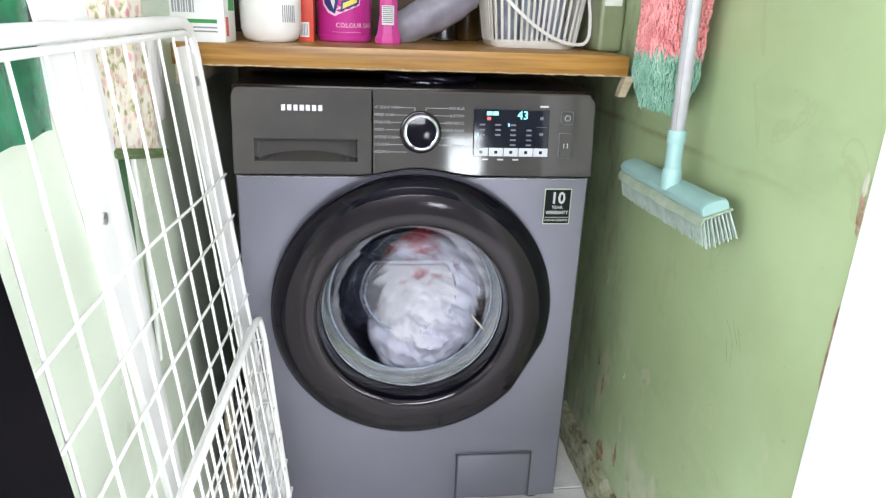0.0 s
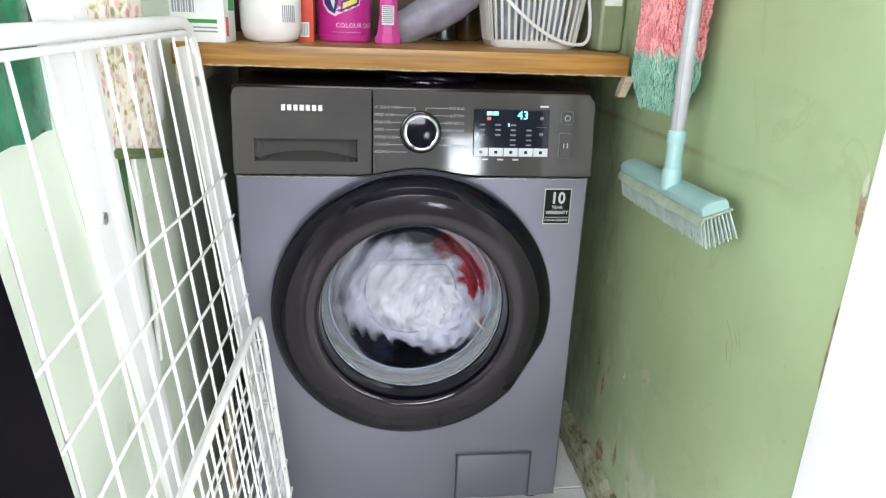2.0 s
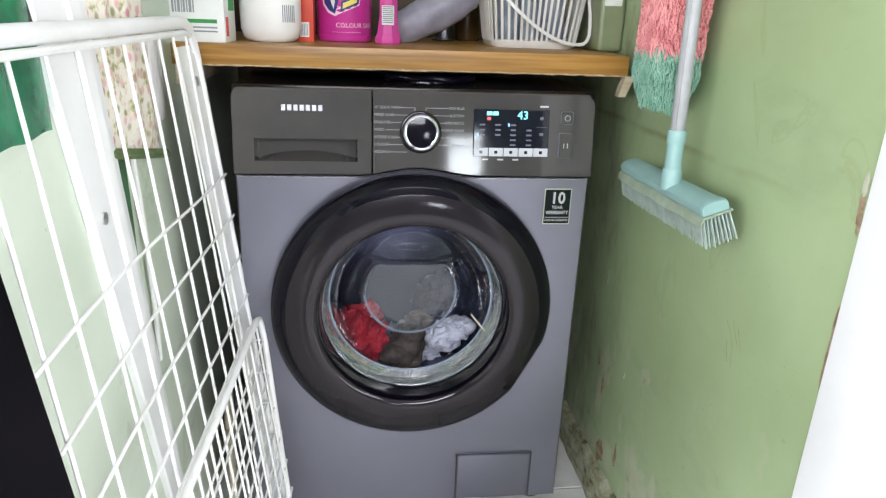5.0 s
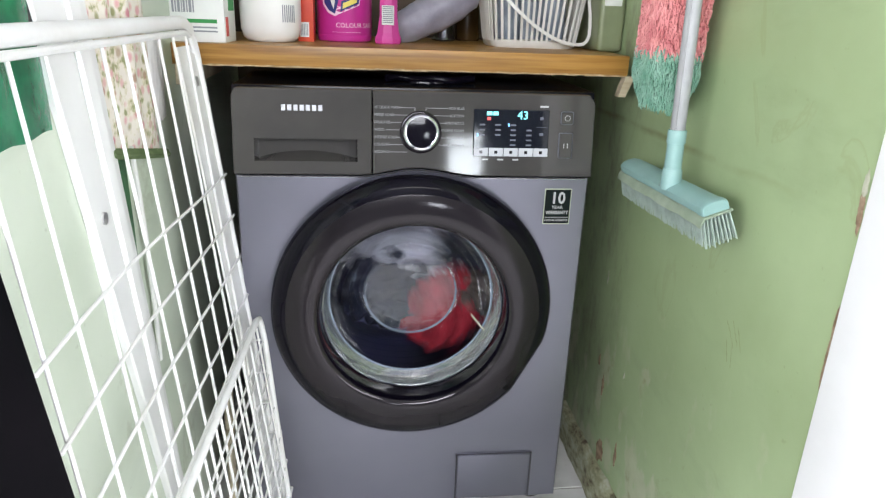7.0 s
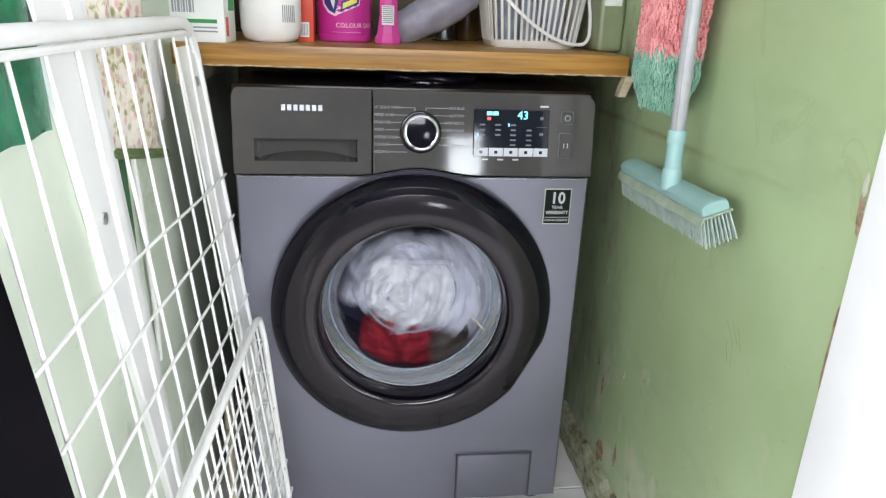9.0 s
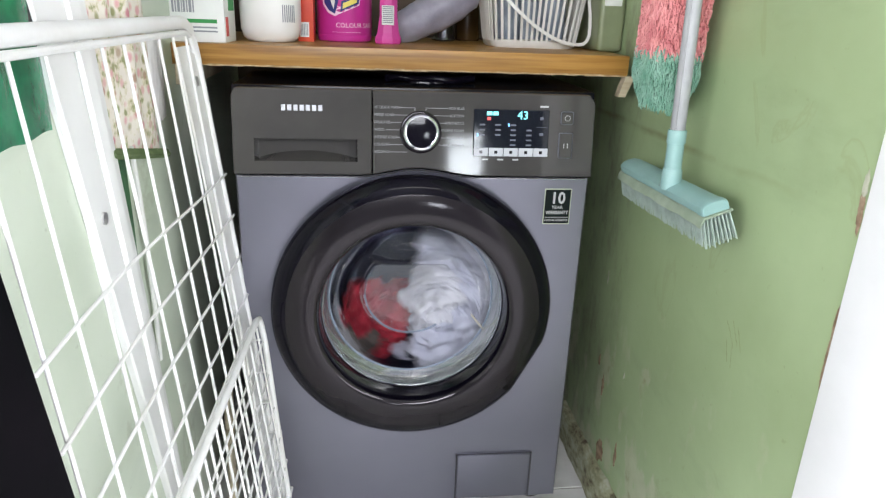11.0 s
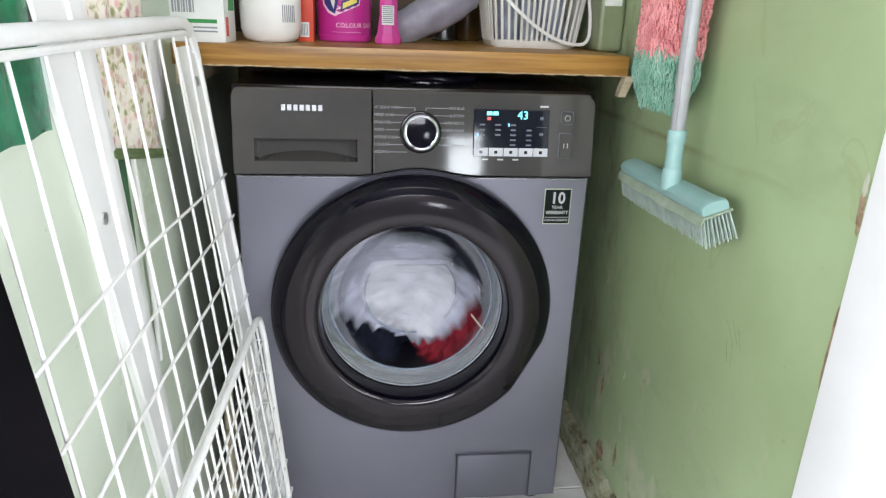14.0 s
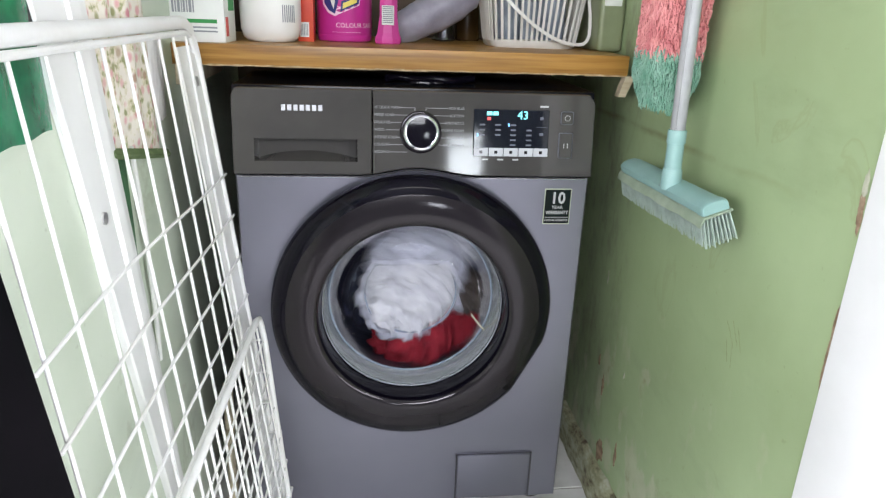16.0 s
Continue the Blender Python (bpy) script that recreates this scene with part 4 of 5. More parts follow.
# ---------------------------------------------------------------- wire rack leaning on the left wall
RA = Vector((-0.350, -0.033, 0.935))


def rk(y, z, out=0.0):
    """A place on the leaning rack: y along it, z up, out towards the room."""
    return Vector((RA.x + (y + 0.033) * 0.0287 - (z - RA.z) * 0.1167 + out, y, z))


rack = thing("wire_rack", (-0.26, -0.3, 0.0), "white plastic-coated wire rack with a lower basket leaning on the wall", "rack")
Y0, Y1 = -0.640, 0.004
tp = [rk(Y0, 0.938)] + [rk(y, 0.938) for y in np.linspace(-0.6, -0.075, 12)] + [rk(-0.050, 0.936), rk(-0.030, 0.928), rk(-0.014, 0.912), rk(-0.006, 0.890), rk(-0.003, 0.84)] + [rk(-0.002, z) for z in np.linspace(0.80, 0.01, 10)]
part("top_rail", tube(tp[:15], 0.0095, 12), WIRE, rack, "thick white top tube")
part("side_rail", tube(tp[13:], [0.0095, 0.0085, 0.007, 0.006, 0.005, 0.0045] + [0.0045] * (len(tp) - 19), 10), WIRE, rack)
part("lower_rail", tube([rk(Y0, 0.924, 0.003), rk(-0.055, 0.924, 0.003), rk(-0.035, 0.918, 0.003), rk(-0.026, 0.895, 0.003)], 0.0042, 8), WIRE, rack)
for i in range(10):
    y = -0.0500 - i * 0.0619
    part("upright_wire", tube([rk(y, 0.922, 0.001), rk(y - 0.023, 0.45, 0.001), rk(y - 0.045, 0.012, 0.001)], 0.0021, 8), WIRE, rack)
for i in range(10):
    z = 0.6994 - i * 0.0703
    part("cross_wire", tube([rk(Y0, z, 0.005), rk(-0.54, z + 0.006, 0.005), rk(-0.42, z + 0.009, 0.005), rk(-0.28, z + 0.006, 0.005), rk(-0.12, z + 0.001, 0.005), rk(0.010, z, 0.005)], 0.0020, 8), WIRE, rack)
# flat strap with screws at the far edge
bm = loft([[rk(y, z, o) for y, o in ((-0.092, -0.004), (-0.092, -0.001), (-0.004, -0.001), (-0.004, -0.004))] for z in (0.905, 0.6, 0.3, 0.01)], caps=True)
strap = part("strap", bm, WIRE, rack, "flat white strap screwed along the edge", smooth=False)
for z in (0.853, 0.42):
    c = rk(-0.036, z, 0.0)
    sc = tube([c, c + Vector((0.0022, 0, 0.0003))], 0.0075, 16)
    part("screw", sc, SCREW_M, strap)
# lower basket panel standing off the rack
OB = 0.032
pts = [rk(-0.66, 0.468, OB)] + [rk(y, 0.476, OB) for y in (-0.5, -0.3, -0.12)] + [rk(-0.085, 0.476, OB), rk(-0.066, 0.470, OB), rk(-0.058, 0.452, OB), rk(-0.056, 0.42, OB)] + [rk(-0.060 - 0.045 * (0.42 - z), z, OB - 0.020 * (0.42 - z)) for z in (0.3, 0.2, 0.1, 0.015)]
part("basket_rail", tube(pts, 0.0052, 10), WIRE, rack)
part("basket_rail", tube([p + Vector((-0.012, -0.004, -0.012)) for p in pts[:5]], 0.0030, 8), WIRE, rack)
for i in range(8):
    y = -0.1050 - i * 0.0560
    part("basket_wire", tube([rk(y, 0.474, OB + 0.003), rk(y - 0.01, 0.02, OB + 0.003)], 0.0018, 6), WIRE, rack)
for i in range(7):
    z = 0.425 - i * 0.0620
    part("basket_wire", tube([rk(-0.62, z, OB - 0.002), rk(-0.3, z, OB - 0.002), rk(-0.052, z, OB - 0.002)], 0.0017, 6), WIRE, rack)
    part("basket_tie", tube([rk(-0.052, z, OB - 0.002), rk(-0.040, z - 0.01, 0.0)], 0.0017, 6), WIRE, rack)

# black board leaning beside the rack, on the same slope
dark = thing("dark_board", (-0.30, -0.84, 0.0), "near-black painted board leaning beside the wire rack", "board")
rows_ = [[rk(y, z, o) for y, o in ((-0.945, -0.03), (-0.945, 0.001), (-0.942, 0.004), (-0.640, 0.004), (-0.637, 0.001), (-0.637, -0.03))] for z in (0.81, 0.4, 0.0)]
part("panel", loft(rows_, caps=True), DARK_DOOR, dark, smooth=False)
part("edge_strip", loft([[rk(y, z, o) for y, o in ((-0.940, 0.004), (-0.940, 0.006), (-0.920, 0.006), (-0.920, 0.004))] for z in (0.80, 0.4, 0.01)], caps=True), DARK_DOOR, dark, smooth=False)

# white leaning board behind it
board = thing("leaning_board", (-0.39, -0.1, 0.0), "white painted wooden board leaning on the wall, screw near the top", "board")
def plank_line(z, d):
    """y of a line along the leaning board, d across it from -1 to 1."""
    return -0.354 + 0.251 * (0.92 - z) + d * (0.018 + 0.047 * z)


ends = (1.12, 0.7, 0.35, 0.0)
face = ((-0.3992, -1.0), (-0.3915, -1.0), (-0.3890, -0.95), (-0.3890, 0.14), (-0.3905, 0.16), (-0.3905, 0.20), (-0.3860, 0.24), (-0.3850, 0.60), (-0.3870, 0.94), (-0.3900, 1.0), (-0.3992, 1.0))
part("plank", loft([[Vector((x, plank_line(z, d), z)) for x, d in face] for z in ends], caps=True), WHITE_PAINT, board, "white plank with a moulded edge", smooth=False)
c = Vector((-0.3892, -0.329, 0.727))
part("screw", tube([c, c + Vector((0.0025, 0, 0))], 0.0075, 16), SCREW_M, board)

# green plastic bag hanging on the wall
GREEN_BAG = Mat("green_plastic_bag", (0.02, 0.26, 0.12), 0.25).vary((0.006, 0.10, 0.045), (0.018, 0.22, 0.10), 16, bump=0.3, dist=0.003).m


def hanging(y0, y1, z0, z1, x, puff, seed, mat, name, label, amp=0.010, skew=0.0, low=None):
    """A soft thing that hangs flat on the wall: a puffed, creased pillow."""
    n, m = 26, 26
    bm = bmesh.new()
    grid = {}
    for side in (0, 1):
        for i in range(n + 1):
            for j in range(m + 1):
                u, v = i / n, j / m
                p = (math.sin(u * math.pi) ** 0.5) * (max(1 - v, 0.02) ** 0.35 if low else math.sin(max(v, 0.001) * math.pi) ** 0.4)
                fold = noise.noise(Vector((u * 5 + seed, v * 1.3, seed))) + 0.5 * noise.noise(Vector((u * 11, v * 4 + seed, seed)))
                xx = x + (puff * p + amp * fold * p if side else -0.002)
                zz = z1 + (z0 - z1) * v + 0.004 * noise.noise(Vector((u * 6, seed, v)))
                grid[side, i, j] = bm.verts.new((xx, y0 + (y1 - y0) * u + skew * v, zz))
        for i in range(n):
            for j in range(m):
                bm.faces.new([grid[side, a, b] for a, b in ((i, j), (i + 1, j), (i + 1, j + 1), (i, j + 1))])
    edge = [(i, 0) for i in range(n)] + [(n, j) for j in range(m)] + [(i, m) for i in range(n, 0, -1)] + [(0, j) for j in range(m, 0, -1)]
    for a, b in zip(edge, edge[1:] + edge[:1]):
        bm.faces.new([grid[0, a[0], a[1]], grid[0, b[0], b[1]], grid[1, b[0], b[1]], grid[1, a[0], a[1]]])
    return bm


solo("green_bag", hanging(-0.640, -0.398, 0.842, 1.12, -0.398, 0.012, 3.0, GREEN_BAG, "", "", 0.006, -0.005, True), GREEN_BAG, "shiny dark green plastic bag hanging on the wall", "bag")
CLIP_M = Mat("black_clip", (0.02, 0.02, 0.02), 0.4).m
solo("clip", box((-0.399, -0.4300, 0.935), (-0.392, -0.4180, 1.02), 0.003), CLIP_M, "black plastic clip beside the green bag", "clip")

# floral cloth with a green hem
FLORAL = Mat("floral_cloth", (0.8, 0.75, 0.6), 0.85)
vor = FLORAL.t.nodes.new("ShaderNodeTexVoronoi")
vor.inputs["Scale"].default_value = 58
FLORAL.link(FLORAL.coord.outputs["Object"], vor.inputs["Vector"])
flower = FLORAL.ramp(vor.outputs["Distance"], [(0.24, (1, 1, 1)), (0.46, (0, 0, 0))])
hue = FLORAL.ramp(vor.outputs["Color"], [(0.2, (0.62, 0.26, 0.30)), (0.42, (0.32, 0.36, 0.16)), (0.55, (0.80, 0.52, 0.50)), (0.8, (0.74, 0.42, 0.43))])
ground = FLORAL.ramp(FLORAL.noise(75, 5), [(0.50, (0.84, 0.78, 0.70)), (0.58, (0.70, 0.64, 0.46)), (0.66, (0.34, 0.36, 0.18))])
FLORAL.color(FLORAL.mix(flower, ground, hue)).bump(FLORAL.noise(30, 3), 0.3, 0.003)
FLORAL = FLORAL.m
HEM = Mat("green_hem", (0.16, 0.24, 0.08), 0.8).vary((0.09, 0.14, 0.05), (0.15, 0.21, 0.09), 40).m
cloth = thing("floral_bag", (-0.385, -0.15, 0.78), "floral printed cloth bag with a green hem hanging on the wall", "bag")
bm = hanging(-0.312, -0.092, 0.790, 1.14, -0.398, 0.014, 7.0, FLORAL, "", "", 0.010, 0.036, True)
for v in bm.verts:
    v.co.z -= 0.20 * (v.co.y + 0.25) * (1.14 - v.co.z) / 0.35
part("cloth", bm, FLORAL, cloth)
part("hem", loft([[Vector((x, y, 0.789 - 0.20 * (y + 0.25) + d)) for x, d in ((-0.3985, -0.009), (-0.388, -0.010), (-0.383, -0.004), (-0.388, 0.004), (-0.3985, 0.004))] for y in (-0.280, -0.2, -0.1, -0.052)], caps=True), HEM, cloth, "green hem")
part("strap", loft([[Vector((x, y0 + d, z)) for x, d in ((-0.398, -0.009), (-0.393, -0.009), (-0.393, 0.009), (-0.398, 0.009))] for y0, z in ((-0.235, 0.785), (-0.230, 0.68), (-0.232, 0.58), (-0.215, 0.49))], caps=True), Mat("dark_green_strap", (0.03, 0.10, 0.04), 0.6).vary((0.02, 0.07, 0.03), (0.05, 0.15, 0.06), 30).m, cloth, "dark green strap")
part("strap", tube([(-0.392, -0.200, 0.785), (-0.390, -0.190, 0.66), (-0.392, -0.180, 0.55), (-0.393, -0.180, 0.46)], 0.0035, 8), Mat("white_cord", (0.7, 0.7, 0.68), 0.8).m, cloth, "white cord")

solo("white_cloth", hanging(-0.078, -0.012, 0.795, 0.925, -0.398, 0.009, 12.0, WHITE_PAINT, "", "", 0.006, 0.008, True), Mat("white_cotton", (0.8, 0.8, 0.78), 0.9).vary((0.70, 0.69, 0.68), (0.82, 0.82, 0.80), 20, bump=0.3).m, "small white cloth hanging behind the floral bag", "cloth")

# sticks and rag in the gap beside the machine
solo("cane", tube([(-0.350, 0.03, 0.010), (-0.366, 0.12, 0.24)], 0.010, 12), BEIGE_WOOD, "pale wooden stick leaning in the gap beside the machine", "stick")
RAG = Mat("grey_rag", (0.12, 0.12, 0.13), 0.9).vary((0.05, 0.05, 0.055), (0.26, 0.26, 0.24), 30, bump=0.5).m
bm = bmesh.new()
bmesh.ops.create_icosphere(bm, subdivisions=4, radius=1)
for v in bm.verts:
    v.co = Vector((-0.352, 0.17, 0.10)) + Vector((v.co.x * 0.034, v.co.y * 0.06, v.co.z * 0.092))
bm.normal_update()
crumple(bm, 0.008, 30, 5)
solo("rag", bm, RAG, "dark grey rag stuffed into the gap beside the machine", "rag")

# ---------------------------------------------------------------- broom and duster on the right wall
CYAN_PL = Mat("pale_cyan_plastic", (0.25, 0.47, 0.47), 0.42).vary((0.225, 0.375, 0.355), (0.27, 0.425, 0.405), 12).m
POLE_M = Mat("grey_pole", (0.42, 0.43, 0.44), 0.45).vary((0.27, 0.275, 0.28), (0.34, 0.345, 0.35), 20).m
BRISTLE = Mat("pale_bristles", (0.45, 0.55, 0.50), 0.5, Transmission_Weight=0.3).vary((0.36, 0.45, 0.39), (0.50, 0.60, 0.54), 60).m
broom = thing("broom", (0.36, -0.2, 0.70), "pale cyan plastic broom with a grey pole hanging on the wall", "broom")
FAR, NEAR = Vector((0.344, -0.070, 0.7370)), Vector((0.346, -0.352, 0.7440))
ax = (NEAR - FAR).normalized()
upb = Vector((-0.34, 0, 0.94))
upb = (upb - ax * ax.dot(upb)).normalized()
sd = ax.cross(upb)
L = (NEAR - FAR).length


def across(f, s, h):
    """A place on the broom's head: f along it, s across it, h over its underside."""
    return FAR + ax * L * f + sd * s + upb * h


rows_ = []
for f, q in ((0.0, 0.80), (0.008, 0.90), (0.03, 0.97), (0.1, 1), (0.5, 1), (0.9, 1), (0.955, 1.0)):
    rows_.append([across(f, 0.0178 * s * q, h * (0.8 + 0.2 * q)) for s, h in ((-1, 0.0), (-1.0, 0.006), (-0.93, 0.0095), (-0.6, 0.0125), (0, 0.0140), (0.6, 0.0125), (0.93, 0.0095), (1.0, 0.006), (1, 0.0))])
part("head", loft(rows_, caps=True), CYAN_PL, broom)
rows_ = []
for f, q in ((0.955, 1.03), (0.985, 1.03), (0.998, 0.99), (1.004, 0.93)):
    rows_.append([across(f, 0.0178 * s * q, h * q + 0.0003) for s, h in ((-1, -0.001), (-1.0, 0.0065), (-0.93, 0.0102), (-0.6, 0.0132), (0, 0.0147), (0.6, 0.0132), (0.93, 0.0102), (1.0, 0.0065), (1, -0.001))])
part("end_cap", loft(rows_, caps=True), CYAN_PL, broom, "pale end cap of the head")
# thin milky plate under the head, drooping along the room side and pointed at the far end
LIP_M = Mat("milky_lip", (0.40, 0.48, 0.36), 0.4, Transmission_Weight=0.35).vary((0.33, 0.42, 0.30), (0.47, 0.55, 0.43), 30).m
room = 1 if sd.x < 0 else -1
rows_ = []
for f in np.linspace(-0.035, 1.018, 22):
    w = 0.0195 if f > 0.02 else 0.0195 * (0.55 + 0.45 * (f + 0.035) / 0.055)
    wave = 0.0012 * math.sin(f * 17) + 0.0008 * math.sin(f * 41)
    rows_.append([across(f, room * e, h) for e, h in ((-w, -0.001), (w, -0.001), (w + 0.004, -0.004 + wave), (w + 0.0075, -0.0105 + wave), (w + 0.0062, -0.0108 + wave), (w + 0.002, -0.005 + wave), (w - 0.002, -0.0035), (-w, -0.0035))])
part("lip", loft(rows_, caps=True), LIP_M, broom, "milky dust lip")
random.seed(11)
bm = bmesh.new()
for i in range(90):
    for j in range(8):
        f = (i + 0.5) / 90
        e = (j - 3.5) / 3.5
        c = across(f, 0.0170 * e, -0.003)
        d = -upb * random.uniform(0.035, 0.039) + sd * (e * 0.003 + random.uniform(-0.001, 0.001)) + ax * ((f - 0.5) * 0.005 + random.uniform(-0.002, 0.002)) + Vector((0, 0, -0.004))
        tube([c, c + d * 0.6, c + d], [0.0011, 0.0013, 0.0008], 4, bm)
tagged(part("bristles", bm, BRISTLE, broom, "pale stiff bristle tufts"), kind="stuff")
P0 = Vector((0.3370, -0.2365, 0.7440))
PT = Vector((0.3345, -0.2220, 1.16))
dirp = (PT - P0).normalized()
part("socket", tube([P0, P0 + dirp * 0.026, P0 + dirp * 0.029], [0.0142, 0.0136, 0.0124], 24), CYAN_PL, broom)
part("socket", tube([P0 + dirp * 0.028, P0 + dirp * 0.064], [0.0118, 0.0114], 24), CYAN_PL, broom)
part("collar", tube([P0 + dirp * 0.063, P0 + dirp * 0.065, P0 + dirp * 0.080, P0 + dirp * 0.082], [0.0120, 0.0128, 0.0128, 0.0120], 24), CYAN_PL, broom)
part("pole", tube([P0 + dirp * 0.080, PT], 0.0100, 24), POLE_M, broom, "ribbed grey pole")
for k in (-1, 0, 1):
    off = Vector((-0.0086, -0.0047, 0)) + Vector((0.001, 0.0036 * k, 0))
    part("pole_rib", tube([P0 + dirp * 0.084 + off, PT + off], 0.0009, 6), POLE_M, broom)
part("brand_plate", box((-0.012, -0.0035, 0), (0.012, 0.0035, 0.0010)), CLIP_M, broom).matrix_basis = Matrix.Translation(across(0.25, 0.0, 0.0136) - BASE[broom.name]) @ Matrix((ax, upb.cross(ax), upb)).transposed().to_4x4()

PINK_F = Mat("coral_pink_chenille", (0.70, 0.22, 0.22), 0.95).vary((0.62, 0.20, 0.21), (0.82, 0.38, 0.37), 40, bump=0.6).m
GREEN_F = Mat("mint_green_chenille", (0.17, 0.42, 0.28), 0.95).vary((0.15, 0.34, 0.24), (0.33, 0.54, 0.43), 40, bump=0.6).m
duster = thing("duster", (0.366, -0.128, 0.825), "fluffy duster, coral pink and mint green, hanging on the wall", "duster")


def fluff(z0, z1, count, seed, mat, name, end=False):
    """Many drooping chenille fingers round a core."""
    random.seed(seed)
    bm = bmesh.new()
    for i in range(count):
        z = random.uniform(z0, z1)
        a = random.uniform(0, math.tau)
        taper = min(1.0, 0.55 + (z - 0.842) * 9)
        r0, r1 = 0.020, 0.050 * taper * random.uniform(0.85, 1.1)
        c, s = math.cos(a) * 0.60, math.sin(a) * 1.75
        base = Vector((0.363, -0.104 + (z - 0.9) * -0.06, z))
        drop = random.uniform(0.006, 0.018)
        p = [base + Vector((c * r0, s * r0, 0.006)), base + Vector((c * r1 * 0.75, s * r1 * 0.75, 0.004)), base + Vector((c * r1, s * r1, -drop * 0.5)), base + Vector((c * r1 * 0.98, s * r1 * 0.98 + random.uniform(-0.004, 0.004), -drop))]
        w = random.uniform(0.0009, 0.0017)
        tube(p, [w * 0.7, w, w, w * 0.5], 5, bm)
    return part(name, bm, mat, duster)


tagged(fluff(0.925, 1.10, 8200, 21, PINK_F, "pink_fibre_tuft"), kind="stuff")
tagged(fluff(0.848, 0.930, 4200, 22, GREEN_F, "green_fibre_tuft"), kind="stuff")
part("core", tube([(0.364, -0.102, 0.85), (0.364, -0.116, 1.12)], 0.020, 14), GREEN_F, duster)

# skirting with a broken top, and plaster scars along the door lining
rows_ = []
for i in range(61):
    y = -0.50 + i * (0.62 + 0.50) / 60
    h = 0.075 + 0.012 * noise.noise(Vector((y * 9, 0, 1))) + 0.006 * noise.noise(Vector((y * 40, 3, 1)))
    d = 0.019 + 0.003 * noise.noise(Vector((y * 22, 7, 1)))
    rows_.append([Vector((0.3995, y, 0)), Vector((0.3995 - d, y, 0)), Vector((0.3995 - d, y, h * 0.8)), Vector((0.3995 - d * 0.5, y, h)), Vector((0.3995, y, h + 0.004))])
solo("baseboard", loft(rows_, caps=True), SKIRT, "low crumbling skirting, stained and flaking", "skirting", kind="structure")


def scar(y, z, w, h, seed, mat, name="plaster_scar"):
    """A ragged thin patch where the paint has come away."""
    bm = bmesh.new()
    n = 40
    ring = []
    for k in range(n):
        a = k * math.tau / n
        q = 1 + 0.55 * noise.noise(Vector((math.cos(a) * 1.5 + seed, math.sin(a) * 1.5, seed))) + 0.55 * noise.noise(Vector((math.cos(a) * 5 + seed, math.sin(a) * 5, seed)))
        ring.append((w * q * math.cos(a), h * q * math.sin(a)))
    rows_ = [[Vector((x, y + p * g, z + r * g)) for p, r in ring] for x, g in ((0.3998, 1.0), (0.3988, 0.9), (0.3985, 0.5))]
    loft(rows_, bm=bm, caps=True)
    return solo(name, bm, mat, "ragged patch of bare plaster in the green paint", "paint damage", "scars in the wall paint", "structure")


SCAR_W = Mat("filler", (0.62, 0.60, 0.50), 0.9).vary((0.36, 0.36, 0.26), (0.52, 0.52, 0.42), 60, bump=0.5).m
for y, z, w, h, mt in ((-0.521, 0.822, 0.0030, 0.014, SCAR_W), (-0.523, 0.795, 0.0040, 0.017, PLASTER), (-0.5275, 0.672, 0.0018, 0.026, PLASTER), (-0.5270, 0.630, 0.0022, 0.024, PLASTER),
                       (0.091, 0.290, 0.004, 0.012, PLASTER), (0.058, 0.247, 0.005, 0.019, PLASTER), (0.033, 0.107, 0.020, 0.026, PLASTER), (-0.047, 0.153, 0.006, 0.022, PLASTER),
                       (0.101, 0.473, 0.002, 0.014, SCAR_W), (-0.038, 0.327, 0.002, 0.005, SCAR_W)):
    scar(y, z, w, h, y * 31 + z * 17, mt)
# shallow crack running along the wall
CRACK = Mat("crack_grime", (0.17, 0.16, 0.08), 0.9).vary((0.15, 0.14, 0.06), (0.26, 0.27, 0.13), 60).m


def crack(pts, name="wall_crack"):
    bm = bmesh.new()
    rows_ = []
    for i, (y, z) in enumerate(pts):
        w = 0.0008 * (0.4 + abs(noise.noise(Vector((y * 40, z * 9, 2)))) * 2) * (0.4 if i in (0, len(pts) - 1) else 1)
        rows_.append([Vector((0.3998, y, z - w)), Vector((0.3996, y, z)), Vector((0.3998, y, z + w))])
    loft(rows_, closed=False, bm=bm)
    return solo(name, bm, CRACK, "fine dirty crack in the green paint", "crack", "cracks in the wall paint", "structure")


for k, (y, z) in enumerate(((-0.335, 0.586), (-0.348, 0.592), (-0.362, 0.588), (-0.341, 0.560), (-0.356, 0.556))):
    crack([(y - (0.0016 - 0.0003 * k) * i, z - 0.0019 * i + 0.005 * noise.noise(Vector((i * 0.5, 9 + k, 1)))) for i in range(16)])

# ---------------------------------------------------------------- laundry in the drum
WHITE_CLOTH = Mat("white_cotton", (0.80, 0.80, 0.83), 0.9).vary((0.60, 0.60, 0.66), (0.78, 0.78, 0.83), 26, bump=0.9, dist=0.006).m
RED_CLOTH = Mat("red_cotton", (0.52, 0.03, 0.05), 0.85).vary((0.24, 0.007, 0.018), (0.56, 0.035, 0.055), 26, bump=0.9, dist=0.006).m
NAVY_CLOTH = Mat("navy_cotton", (0.015, 0.02, 0.06), 0.9).vary((0.006, 0.007, 0.016), (0.016, 0.020, 0.046), 18, bump=0.5).m
BROWN_CLOTH = Mat("taupe_cotton", (0.15, 0.12, 0.10), 0.9).vary((0.05, 0.038, 0.030), (0.15, 0.12, 0.10), 26, bump=0.5).m


